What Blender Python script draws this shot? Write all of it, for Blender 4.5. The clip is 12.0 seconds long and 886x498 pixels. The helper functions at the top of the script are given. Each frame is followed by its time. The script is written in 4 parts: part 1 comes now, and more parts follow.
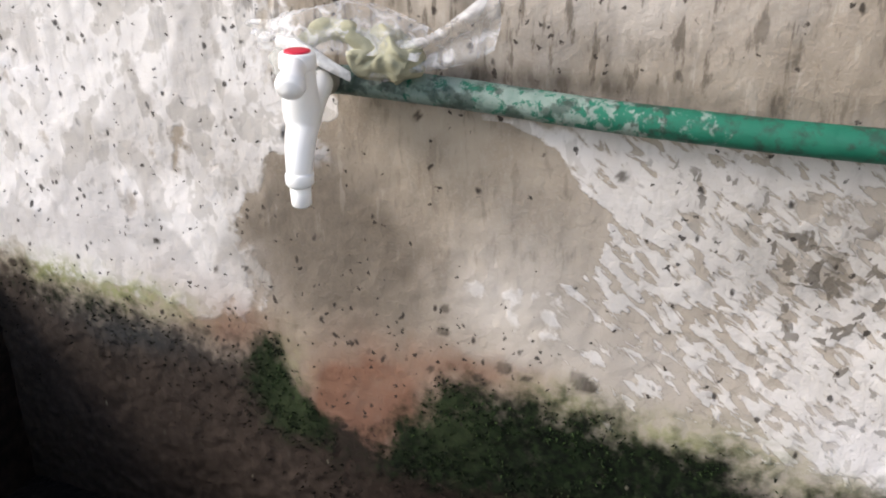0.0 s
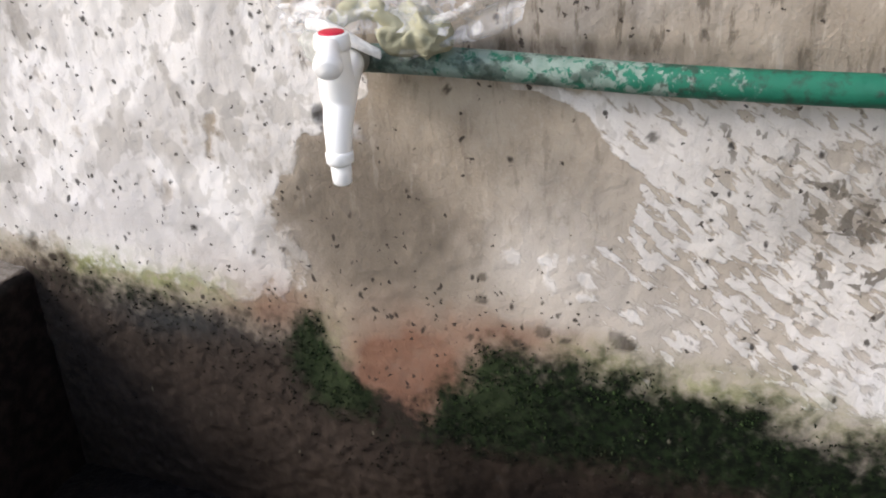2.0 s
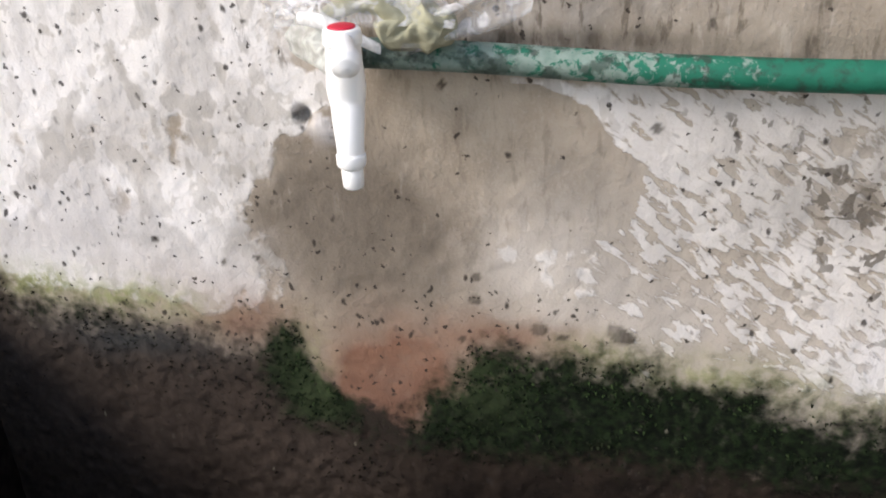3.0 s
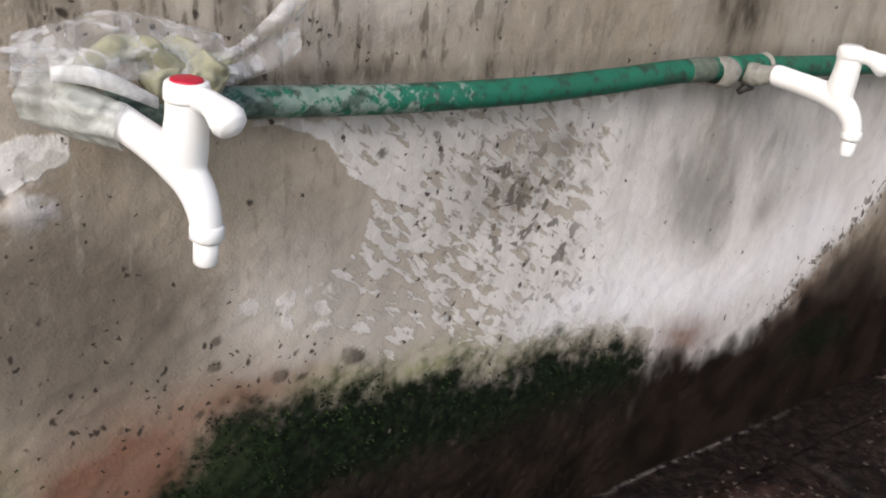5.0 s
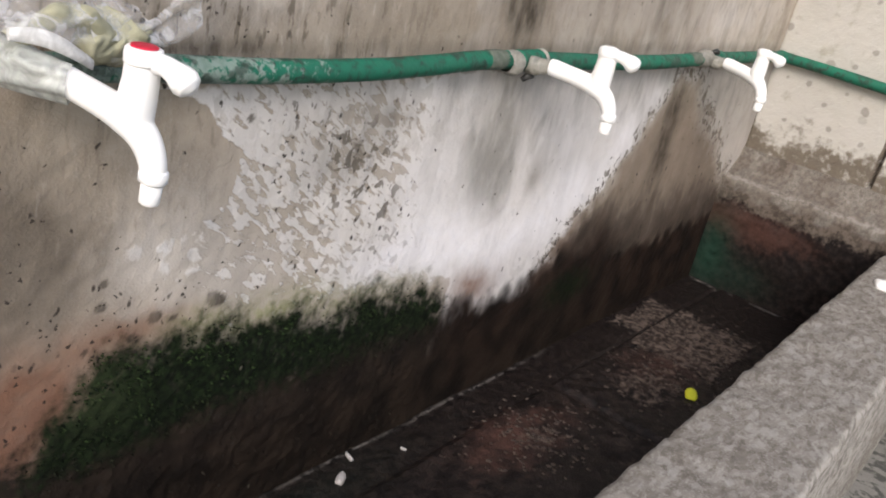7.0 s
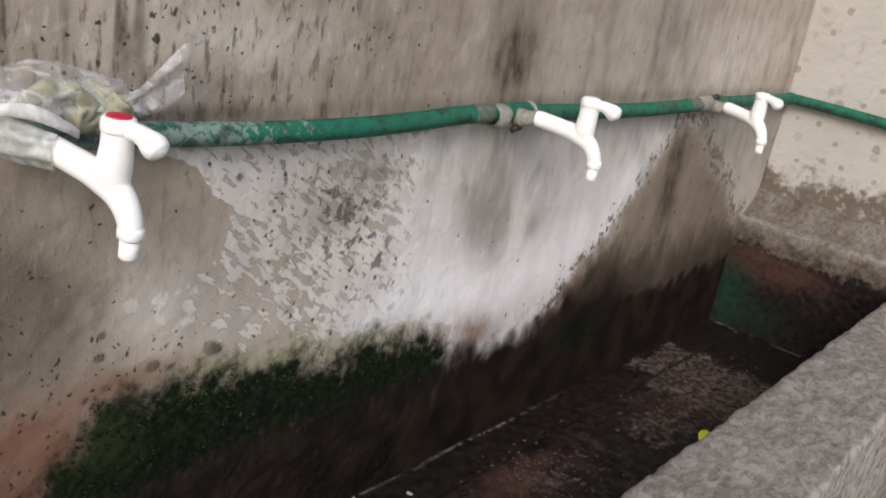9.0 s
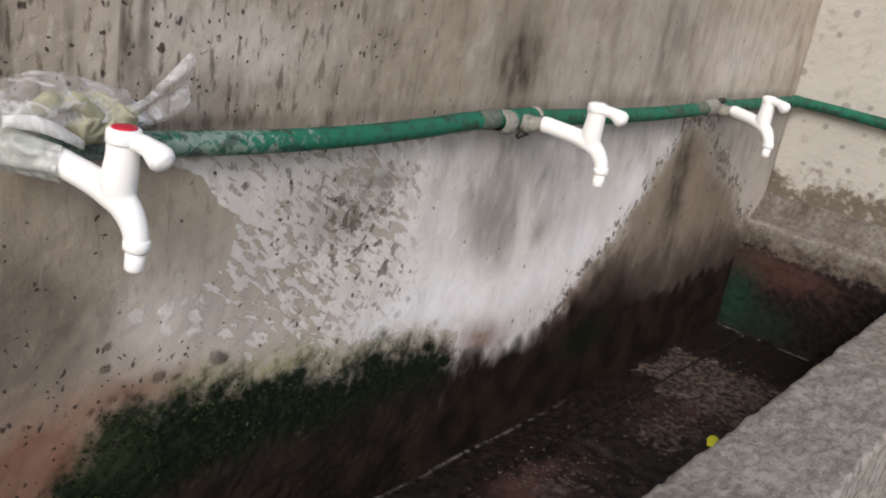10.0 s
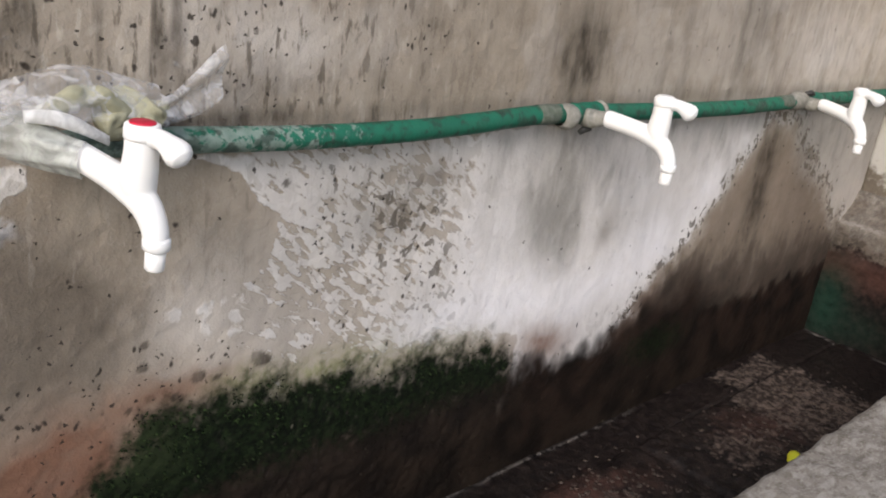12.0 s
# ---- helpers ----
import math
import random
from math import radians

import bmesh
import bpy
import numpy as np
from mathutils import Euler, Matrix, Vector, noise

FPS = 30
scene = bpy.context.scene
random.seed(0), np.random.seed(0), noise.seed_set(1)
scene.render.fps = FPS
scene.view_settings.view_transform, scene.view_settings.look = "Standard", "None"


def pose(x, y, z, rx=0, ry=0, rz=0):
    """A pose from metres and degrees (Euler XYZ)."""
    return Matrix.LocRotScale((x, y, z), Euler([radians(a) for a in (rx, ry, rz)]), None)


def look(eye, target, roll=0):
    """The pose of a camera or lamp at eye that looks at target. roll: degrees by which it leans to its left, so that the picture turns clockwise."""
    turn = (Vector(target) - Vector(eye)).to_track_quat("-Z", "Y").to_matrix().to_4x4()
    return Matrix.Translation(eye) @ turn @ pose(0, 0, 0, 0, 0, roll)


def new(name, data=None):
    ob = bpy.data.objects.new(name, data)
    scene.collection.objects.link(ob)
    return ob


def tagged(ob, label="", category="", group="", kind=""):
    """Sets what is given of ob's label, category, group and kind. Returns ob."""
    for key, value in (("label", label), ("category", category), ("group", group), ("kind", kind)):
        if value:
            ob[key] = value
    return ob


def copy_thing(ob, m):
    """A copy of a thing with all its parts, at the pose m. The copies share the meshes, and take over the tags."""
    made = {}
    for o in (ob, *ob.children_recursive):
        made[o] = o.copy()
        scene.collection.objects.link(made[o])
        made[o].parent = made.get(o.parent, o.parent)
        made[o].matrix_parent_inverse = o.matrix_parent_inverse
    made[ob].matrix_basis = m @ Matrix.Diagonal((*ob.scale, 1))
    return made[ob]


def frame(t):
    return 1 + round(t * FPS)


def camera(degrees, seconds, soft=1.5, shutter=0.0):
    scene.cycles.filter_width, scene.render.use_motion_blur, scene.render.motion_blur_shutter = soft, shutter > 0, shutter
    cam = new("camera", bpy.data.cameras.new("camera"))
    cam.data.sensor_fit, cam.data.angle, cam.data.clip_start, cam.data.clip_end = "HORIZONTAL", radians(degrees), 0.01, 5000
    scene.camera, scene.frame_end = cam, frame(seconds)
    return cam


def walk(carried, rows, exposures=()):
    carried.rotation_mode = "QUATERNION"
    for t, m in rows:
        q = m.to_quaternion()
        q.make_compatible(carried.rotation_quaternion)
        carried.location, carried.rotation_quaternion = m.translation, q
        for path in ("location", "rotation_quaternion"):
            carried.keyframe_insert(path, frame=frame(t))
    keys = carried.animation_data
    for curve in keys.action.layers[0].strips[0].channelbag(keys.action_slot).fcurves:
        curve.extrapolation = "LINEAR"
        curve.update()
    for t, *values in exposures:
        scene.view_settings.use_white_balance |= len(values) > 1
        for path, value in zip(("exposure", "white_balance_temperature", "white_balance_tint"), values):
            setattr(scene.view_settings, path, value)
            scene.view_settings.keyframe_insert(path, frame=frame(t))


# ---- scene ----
cam = camera(54.1, 12.0, soft=1.9)
PATH = [
    (0, (0.317, -0.736, 0.831), (-0.345, 0.961, 0.006), 0.5),
    (0.5, (0.31, -0.751, 0.832), (-0.446, 0.918, 0.03), -1.0),
    (1, (0.311, -0.748, 0.834), (-0.388, 0.95, 0.041), -1.9),
    (1.5, (0.313, -0.753, 0.835), (-0.375, 0.933, 0.007), -2.6),
    (2, (0.3, -0.763, 0.835), (-0.377, 0.903, -0.041), -3.1),
    (2.5, (0.267, -0.762, 0.829), (-0.355, 0.907, -0.082), -3.4),
    (4.5, (-0.171, -0.77, 0.861), (0.596, 0.911, 0.097), 4.5),
    (5, (-0.228, -0.676, 0.83), (0.879, 0.783, 0.026), 6.1),
    (5.5, (-0.237, -0.627, 0.828), (1.118, 0.586, -0.003), 8.3),
    (6, (-0.329, -0.64, 0.849), (1.243, 0.333, 0.086), 10.6),
    (6.5, (-0.402, -0.672, 0.854), (1.239, 0.239, 0.164), 12.6),
    (7, (-0.434, -0.71, 0.844), (1.109, 0.321, 0.097), 13.0),
    (9, (-0.422, -0.798, 0.87), (1.071, 0.357, 0.213), 10.0),
    (9.5, (-0.42, -0.793, 0.874), (1.074, 0.369, 0.23), 9.9),
    (10, (-0.418, -0.789, 0.873), (1.071, 0.376, 0.22), 9.6),
    (10.5, (-0.419, -0.781, 0.873), (1.034, 0.42, 0.206), 7.6),
    (11, (-0.421, -0.776, 0.879), (1.026, 0.444, 0.232), 7.5),
    (11.5, (-0.417, -0.777, 0.877), (1.034, 0.435, 0.224), 8.6),
    (12, (-0.348, -0.793, 0.868), (0.999, 0.515, 0.179), 8.2),
]
walk(cam, [(t, look(eye, target, roll)) for t, eye, target, roll in PATH],
     exposures=[(0, 0.98), (2.5, 0.98), (4.5, 0.68), (5.0, 0.50), (5.5, 0.80), (6.5, 0.78), (7, 0.68), (9, 0.38), (11, 0.34), (12, 0.50)])

# ---- daylight: bright overcast sky, soft light from the open side and the left ----
SUN_FROM = Vector((-1.0, -0.58, 0.80)).normalized()
world = bpy.data.worlds.new("world")
scene.world = world
world.use_nodes = True
sky = world.node_tree.nodes.new("ShaderNodeTexSky")
sky.sky_type, sky.sun_disc = "NISHITA", False
sky.sun_elevation = math.asin(SUN_FROM.z)
sky.sun_rotation = math.atan2(SUN_FROM.x, SUN_FROM.y)
sky.dust_density = 2.0
world.node_tree.links.new(sky.outputs[0], world.node_tree.nodes["Background"].inputs[0])
world.node_tree.nodes["Background"].inputs[1].default_value = 0.13
sun = new("sun", bpy.data.lights.new("sun", "SUN"))
sun.data.energy, sun.data.angle, sun.data.color = 1.5, radians(25), (1.0, 0.925, 0.865)
sun.matrix_world = look(SUN_FROM * 10, (0, 0, 0))

# ---- sizes of the place, in metres ----
X_LEFT, X_RIGHT = -0.605, 1.885      # inner ends of the trough
Y_IN, Y_OUT = -0.465, -0.624         # the front parapet's faces
Z_LEDGE = 0.309
X_END = 1.98                         # end wall above the ledge
Z_GROUND = -0.06


# ---- node material helpers ----
class Graph:
    """Short hand for building a node material."""

    def __init__(self, name):
        self.mat = bpy.data.materials.new(name)
        self.mat.use_nodes = True
        self.tree = self.mat.node_tree
        self.bsdf = self.tree.nodes["Principled BSDF"]
        self.co = self.node("ShaderNodeTexCoord").outputs["Object"]

    def node(self, kind, **props):
        n = self.tree.nodes.new(kind)
        for k, v in props.items():
            setattr(n, k, v)
        return n

    def put(self, socket, value):
        if hasattr(value, "is_linked"):
            self.tree.links.new(value, socket)
        elif isinstance(value, (tuple, list)) and len(value) == 3 and len(socket.default_value) == 4:
            socket.default_value = (*value, 1)
        else:
            socket.default_value = value

    def noise(self, scale, detail=4, rough=0.55, co=None, distort=0.0):
        n = self.node("ShaderNodeTexNoise")
        self.put(n.inputs["Vector"], co or self.co)
        n.inputs["Scale"].default_value, n.inputs["Detail"].default_value = scale, detail
        n.inputs["Roughness"].default_value, n.inputs["Distortion"].default_value = rough, distort
        return n.outputs["Fac"]

    def stretch(self, sx, sy, sz):
        n = self.node("ShaderNodeMapping")
        self.put(n.inputs["Vector"], self.co)
        n.inputs["Scale"].default_value = (sx, sy, sz)
        return n.outputs[0]

    def m(self, op, a, b=0.0, clamp=False):
        n = self.node("ShaderNodeMath", operation=op, use_clamp=clamp)
        self.put(n.inputs[0], a)
        self.put(n.inputs[1], b)
        return n.outputs[0]

    def step(self, v, lo, hi, a=0.0, b=1.0):
        n = self.node("ShaderNodeMapRange", interpolation_type="SMOOTHSTEP")
        for s, x in zip(n.inputs, (v, lo, hi, a, b)):
            self.put(s, x)
        return n.outputs[0]

    def mix(self, fac, a, b, blend="MIX"):
        n = self.node("ShaderNodeMix", data_type="RGBA", blend_type=blend)
        self.put(n.inputs[0], fac)
        self.put(n.inputs[6], a)
        self.put(n.inputs[7], b)
        return n.outputs[2]

    def attr(self, name):
        a = self.node("ShaderNodeAttribute", attribute_name=name)
        s = self.node("ShaderNodeSeparateColor")
        self.put(s.inputs[0], a.outputs["Color"])
        return (*s.outputs[:3], a.outputs["Alpha"])

    def dots(self, scale, radius, share, co=None):
        """Scattered round specks; share: how many cells hold one."""
        warp = self.node("ShaderNodeMix", data_type="VECTOR")
        n = self.node("ShaderNodeTexNoise")
        self.put(n.inputs["Vector"], co or self.co)
        n.inputs["Scale"].default_value = scale * 1.7
        warp.inputs[0].default_value = 0.011
        self.put(warp.inputs[4], co or self.co)
        self.put(warp.inputs[5], n.outputs["Color"])
        v = self.node("ShaderNodeTexVoronoi")
        self.put(v.inputs["Vector"], warp.outputs[1])
        v.inputs["Scale"].default_value = scale
        s = self.node("ShaderNodeSeparateColor")
        self.put(s.inputs[0], v.outputs["Color"])
        size = self.m("MULTIPLY", s.outputs[1], radius)
        inside = self.step(self.m("SUBTRACT", v.outputs["Distance"], size), 0.13, 0.01)
        return self.m("MULTIPLY", inside, self.step(self.m("SUBTRACT", s.outputs[0], share), 0.02, -0.02))

    def finish(self, color, rough=0.85, bump=None, depth=0.002, spec=0.3):
        self.put(self.bsdf.inputs["Base Color"], color)
        self.put(self.bsdf.inputs["Roughness"], rough)
        self.bsdf.inputs["Specular IOR Level"].default_value = spec
        if bump is not None:
            b = self.node("ShaderNodeBump")
            b.inputs["Distance"].default_value = depth
            self.put(b.inputs["Height"], bump)
            self.put(self.bsdf.inputs["Normal"], b.outputs[0])
        return self.mat


# ---- noise on arrays, for relief and stains ----
LATTICE = np.random.RandomState(4).rand(256, 256)


def value_noise(x, y):
    xi, yi = np.floor(x).astype(int), np.floor(y).astype(int)
    fx, fy = x - xi, y - yi
    fx, fy = fx * fx * (3 - 2 * fx), fy * fy * (3 - 2 * fy)
    a, b = LATTICE[xi % 256, yi % 256], LATTICE[(xi + 1) % 256, yi % 256]
    c, d = LATTICE[xi % 256, (yi + 1) % 256], LATTICE[(xi + 1) % 256, (yi + 1) % 256]
    return (a * (1 - fx) + b * fx) * (1 - fy) + (c * (1 - fx) + d * fx) * fy


def fbm(x, y, scale, octaves=4, seed=0):
    total, weight, amp = 0, 0, 1.0
    for k in range(octaves):
        total = total + amp * value_noise(x * scale + 17.3 * (seed + k), y * scale + 9.1 * (seed + k))
        weight, amp, scale = weight + amp, amp * 0.55, scale * 2.03
    return total / weight


def ease(a, b, v):
    v = np.clip((v - a) / (b - a), 0, 1)
    return v * v * (3 - 2 * v)


def spot(x, y, cx, cy, rx, ry):
    return np.exp(-(((x - cx) / rx) ** 2 + ((y - cy) / ry) ** 2))


# ---- mesh helpers ----
def part(name, bm, material, parent=None, label="", smooth=True):
    """Links a bmesh as one mesh object, under parent where one is given."""
    me = bpy.data.meshes.new(name)
    bm.to_mesh(me)
    bm.free()
    me.materials.append(material)
    if smooth:
        me.polygons.foreach_set("use_smooth", [True] * len(me.polygons))
    ob = new(name, me)
    ob.parent = parent
    return tagged(ob, label)


def surface(name, U, V, place, material, back=None, parent=None, closed=False, colors=None, label=""):
    """A fine sheet over the values U x V. back: an offset that gives it thickness. closed: V runs round a profile, with end caps."""
    nu, nv = len(U), len(V)
    u, v = np.meshgrid(U, V, indexing="ij")
    pts = np.stack(place(u, v), -1).reshape(-1, 3)
    idx = np.arange(nu * nv).reshape(nu, nv)
    if closed:
        nxt = np.roll(idx, -1, axis=1)
        quads = np.stack([idx[:-1], idx[1:], nxt[1:], nxt[:-1]], -1).reshape(-1, 4)
    else:
        quads = np.stack([idx[:-1, :-1], idx[1:, :-1], idx[1:, 1:], idx[:-1, 1:]], -1).reshape(-1, 4)
    faces = quads.tolist()
    n_smooth = len(faces)
    if closed:
        faces += [idx[0].tolist()[::1], idx[-1].tolist()[::-1]]
    elif back is not None:
        ring = np.concatenate([idx[:, 0], idx[-1, 1:], idx[-2::-1, -1], idx[0, -2:0:-1]])
        extra = pts[ring] + np.array(back)
        base, k = len(pts), len(ring)
        pts = np.concatenate([pts, extra])
        for i in range(k):
            j = (i + 1) % k
            faces.append([int(ring[j]), int(ring[i]), base + i, base + j])
        faces.append([base + i for i in range(k - 1, -1, -1)])
    me = bpy.data.meshes.new(name)
    me.from_pydata(pts.tolist(), [], faces)
    me.polygons.foreach_set("use_smooth", [i < n_smooth for i in range(len(faces))])
    if colors:
        for key, values in colors(u, v).items():
            flat = np.zeros((len(pts), 4), dtype=np.float32)
            flat[:nu * nv] = np.stack([np.clip(np.broadcast_to(c, u.shape), 0, 1) for c in values], -1).reshape(-1, 4)
            me.attributes.new(key, "FLOAT_COLOR", "POINT").data.foreach_set("color", flat.ravel())
    me.materials.append(material)
    ob = new(name, me)
    ob.parent = parent
    return tagged(ob, label)


def tube(bm, points, radii, sides=20, cap=True):
    """A round tube of changing radius along points."""
    rings = []
    pts = [Vector(p) for p in points]
    side = None
    for i, p in enumerate(pts):
        d = (pts[min(i + 1, len(pts) - 1)] - pts[max(i - 1, 0)]).normalized()
        if side is None:
            side = d.orthogonal().normalized()
        side = (side - d * side.dot(d)).normalized()
        up = d.cross(side)
        r = radii[i] if hasattr(radii, "__len__") else radii
        rings.append([bm.verts.new(p + r * (math.cos(a) * side + math.sin(a) * up))
                      for a in (2 * math.pi * k / sides for k in range(sides))])
    for a, b in zip(rings, rings[1:]):
        for k in range(sides):
            bm.faces.new((a[k], a[(k + 1) % sides], b[(k + 1) % sides], b[k]))
    if cap:
        bm.faces.new(rings[0][::-1])
        bm.faces.new(rings[-1])
    return bm


def curve_points(keys, steps=8):
    """A smooth line through a few places."""
    p = [Vector(k) for k in keys]
    p = [2 * p[0] - p[1]] + p + [2 * p[-1] - p[-2]]
    out = []
    for i in range(1, len(p) - 2):
        for k in range(steps):
            t = k / steps
            out.append(0.5 * (2 * p[i] + (p[i + 1] - p[i - 1]) * t + (2 * p[i - 1] - 5 * p[i] + 4 * p[i + 1] - p[i + 2]) * t * t
                              + (3 * p[i] - p[i - 1] - 3 * p[i + 1] + p[i + 2]) * t ** 3))
    return out + [p[-2]]


# ---- materials ----
def wall_material():
    g = Graph("weathered_plaster")
    wash, damp, moss, green = g.attr("layer_a")
    pink, lichen, grime_shade, speck = g.attr("layer_b")
    soil, lime_lit, flake, fade = g.attr("layer_c")
    grey, chips, slate, drip = g.attr("layer_d")
    mud, lush = g.attr("layer_e")[:2]

    def around(v, amount):
        return g.m("MULTIPLY", g.m("SUBTRACT", v, 0.5), amount)

    fine, mid, grain = g.noise(75, 5), g.noise(14, 4), g.noise(330, 3)
    blotch = g.noise(26, 3, 0.5, g.stretch(1, 1, 0.7), 0.25)
    slant = g.node("ShaderNodeMapping")
    g.put(slant.inputs["Vector"], g.co)
    slant.inputs["Rotation"].default_value = (0, radians(-36), 0)
    along = g.node("ShaderNodeMapping")
    g.put(along.inputs["Vector"], slant.outputs[0])
    along.inputs["Scale"].default_value = (0.48, 1, 1.35)
    shred = g.noise(72, 4, 0.55, along.outputs[0], 0.35)
    run = g.noise(38, 4, 0.6, g.stretch(1, 1, 0.42))
    pepper = g.noise(130, 4, 0.65)
    # bare render below, whitewash above it, broken at ragged edges
    bare = g.mix(g.step(mid, 0.3, 0.7), (0.320, 0.268, 0.212), (0.440, 0.380, 0.310))
    bare = g.mix(g.step(grain, 0.45, 0.75, 0, 0.6), bare, (0.42, 0.37, 0.31))
    bare = g.mix(g.m("MULTIPLY", flake, 0.75), bare, g.mix(blotch, (0.38, 0.33, 0.275), (0.52, 0.465, 0.405)))
    patch = g.m("ADD", g.m("ADD", blotch, around(run, 0.12)), around(fine, 0.12))
    white = g.mix(g.step(patch, 0.53, 0.565), (0.77, 0.74, 0.72), (0.59, 0.56, 0.53))
    white = g.mix(g.step(mid, 0.5, 0.7, 0, 0.4), white, (0.66, 0.625, 0.60))
    white = g.mix(g.m("MULTIPLY", flake, 0.75), white, g.mix(run, (0.55, 0.52, 0.495), (0.70, 0.67, 0.645)))
    white = g.mix(g.m("MULTIPLY", fade, 0.7), white, g.mix(mid, (0.64, 0.615, 0.595), (0.73, 0.70, 0.685)))
    edge = g.m("ADD", g.m("ADD", wash, around(fine, 0.30)), g.m("ADD", g.m("MULTIPLY", around(blotch, 0.9), g.m("SUBTRACT", 1.0, g.m("MULTIPLY", flake, 0.45))), g.m("MULTIPLY", around(shred, 1.9), flake)))
    cover = g.m("MAXIMUM", g.step(edge, 0.415, 0.565), g.m("MULTIPLY", fade, 0.55))
    col = g.mix(cover, bare, white)
    rim = g.m("MULTIPLY", g.step(edge, 0.40, 0.455), g.step(edge, 0.50, 0.455))
    col = g.mix(g.m("MULTIPLY", rim, g.m("MULTIPLY", flake, 0.35)), col, (0.19, 0.16, 0.13))
    col = g.mix(g.m("MULTIPLY", grey, g.step(run, 0.3, 0.65, 0.78, 1.0)), col, g.mix(mid, (0.245, 0.235, 0.215), (0.36, 0.345, 0.325)))
    veil = g.m("MULTIPLY", lime_lit, g.step(g.m("ADD", run, around(mid, 0.6)), 0.28, 0.62, 0.85, 1.0), True)
    col = g.mix(veil, col, g.mix(mid, (0.76, 0.74, 0.76), (0.90, 0.885, 0.91)))
    fleck = g.noise(64, 3, 0.5, g.stretch(0.9, 1, 0.8), 0.5)
    torn = g.noise(34, 4, 0.55, along.outputs[0], 0.6)
    col = g.mix(g.m("MULTIPLY", g.step(g.m("ADD", fleck, around(chips, 0.12)), 0.575, 0.615), g.m("MULTIPLY", g.step(chips, 0.02, 0.6), 0.85)), col, (0.135, 0.118, 0.098))
    col = g.mix(g.m("MULTIPLY", g.step(g.m("ADD", torn, around(chips, 0.16)), 0.60, 0.66), g.m("MULTIPLY", chips, 0.75)), col, (0.20, 0.175, 0.145))
    col = g.mix(g.m("MULTIPLY", soil, g.step(g.m("ADD", grain, around(fine, 1.0)), 0.35, 0.7, 1.0, 0.93)), col, g.mix(mid, (0.130, 0.107, 0.084), (0.195, 0.166, 0.136)))
    # upright drips, strongest above the pipe
    streak = g.noise(82, 5, 0.62, g.stretch(1, 1, 0.27), 0.2)
    col = g.mix(g.m("MULTIPLY", g.step(streak, 0.53, 0.64, 0, 0.72), drip), col, (0.100, 0.082, 0.063))
    col = g.mix(g.m("MULTIPLY", g.step(streak, 0.44, 0.34, 0, 0.50), drip), col, (0.54, 0.49, 0.43))
    col = g.mix(g.m("MULTIPLY", pink, g.step(g.m("ADD", mid, around(fine, 0.6)), 0.2, 0.6, 0.8, 1.0), True), col, g.mix(fine, (0.145, 0.072, 0.046), (0.270, 0.150, 0.102)))
    col = g.mix(g.m("MULTIPLY", lichen, g.step(fine, 0.35, 0.6, 0.25, 1.0), True), col, g.mix(fine, (0.20, 0.22, 0.085), (0.36, 0.375, 0.185)))
    # grime, together with the shade painted above the pipe and in the hole
    col = g.mix(g.m("MULTIPLY", grime_shade, g.step(run, 0.25, 0.75, 0.45, 1.0), True), col, (0.050, 0.041, 0.031))
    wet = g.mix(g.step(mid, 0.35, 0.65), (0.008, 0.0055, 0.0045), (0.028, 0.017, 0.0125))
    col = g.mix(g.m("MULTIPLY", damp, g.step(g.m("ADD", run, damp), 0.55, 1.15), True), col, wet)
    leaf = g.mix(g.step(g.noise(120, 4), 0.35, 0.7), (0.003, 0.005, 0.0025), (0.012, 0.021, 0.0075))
    leaf = g.mix(lush, leaf, g.mix(pepper, (0.012, 0.020, 0.008), (0.060, 0.078, 0.034)))
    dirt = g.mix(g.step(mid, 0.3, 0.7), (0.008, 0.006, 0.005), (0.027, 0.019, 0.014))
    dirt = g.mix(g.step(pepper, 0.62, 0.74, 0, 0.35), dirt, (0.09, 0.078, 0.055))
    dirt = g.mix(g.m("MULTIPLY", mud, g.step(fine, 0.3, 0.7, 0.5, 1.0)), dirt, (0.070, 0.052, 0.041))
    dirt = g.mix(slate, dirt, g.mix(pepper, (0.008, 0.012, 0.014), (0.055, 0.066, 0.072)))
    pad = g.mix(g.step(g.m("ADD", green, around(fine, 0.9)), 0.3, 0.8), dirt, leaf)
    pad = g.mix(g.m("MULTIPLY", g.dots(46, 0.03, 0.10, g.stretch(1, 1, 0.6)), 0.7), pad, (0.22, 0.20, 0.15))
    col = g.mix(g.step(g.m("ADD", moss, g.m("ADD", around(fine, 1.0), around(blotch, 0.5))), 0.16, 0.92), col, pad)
    marks = g.m("MAXIMUM", g.dots(52, 0.21, g.m("MULTIPLY", speck, 0.80), g.stretch(1, 1, 0.72)), g.dots(100, 0.24, g.m("MULTIPLY", speck, 0.42)))
    marks = g.m("MAXIMUM", marks, g.dots(34, 0.14, g.m("MULTIPLY", speck, 0.6), g.stretch(1.3, 1, 0.8)))
    marks = g.m("MAXIMUM", marks, g.dots(58, 0.40, g.m("MULTIPLY", g.m("SUBTRACT", speck, 0.85, True), 0.6), g.stretch(1, 1, 0.8)))
    col = g.mix(g.m("MULTIPLY", marks, 0.88), col, (0.026, 0.021, 0.018))
    high = g.m("ADD", g.m("ADD", g.m("MULTIPLY", cover, 0.16), g.m("MULTIPLY", fine, 0.5)), g.m("MULTIPLY", grain, 0.25))
    rough = g.step(damp, 0.2, 0.9, 0.92, 0.72)
    return g.finish(col, rough, high, 0.0035, 0.14)


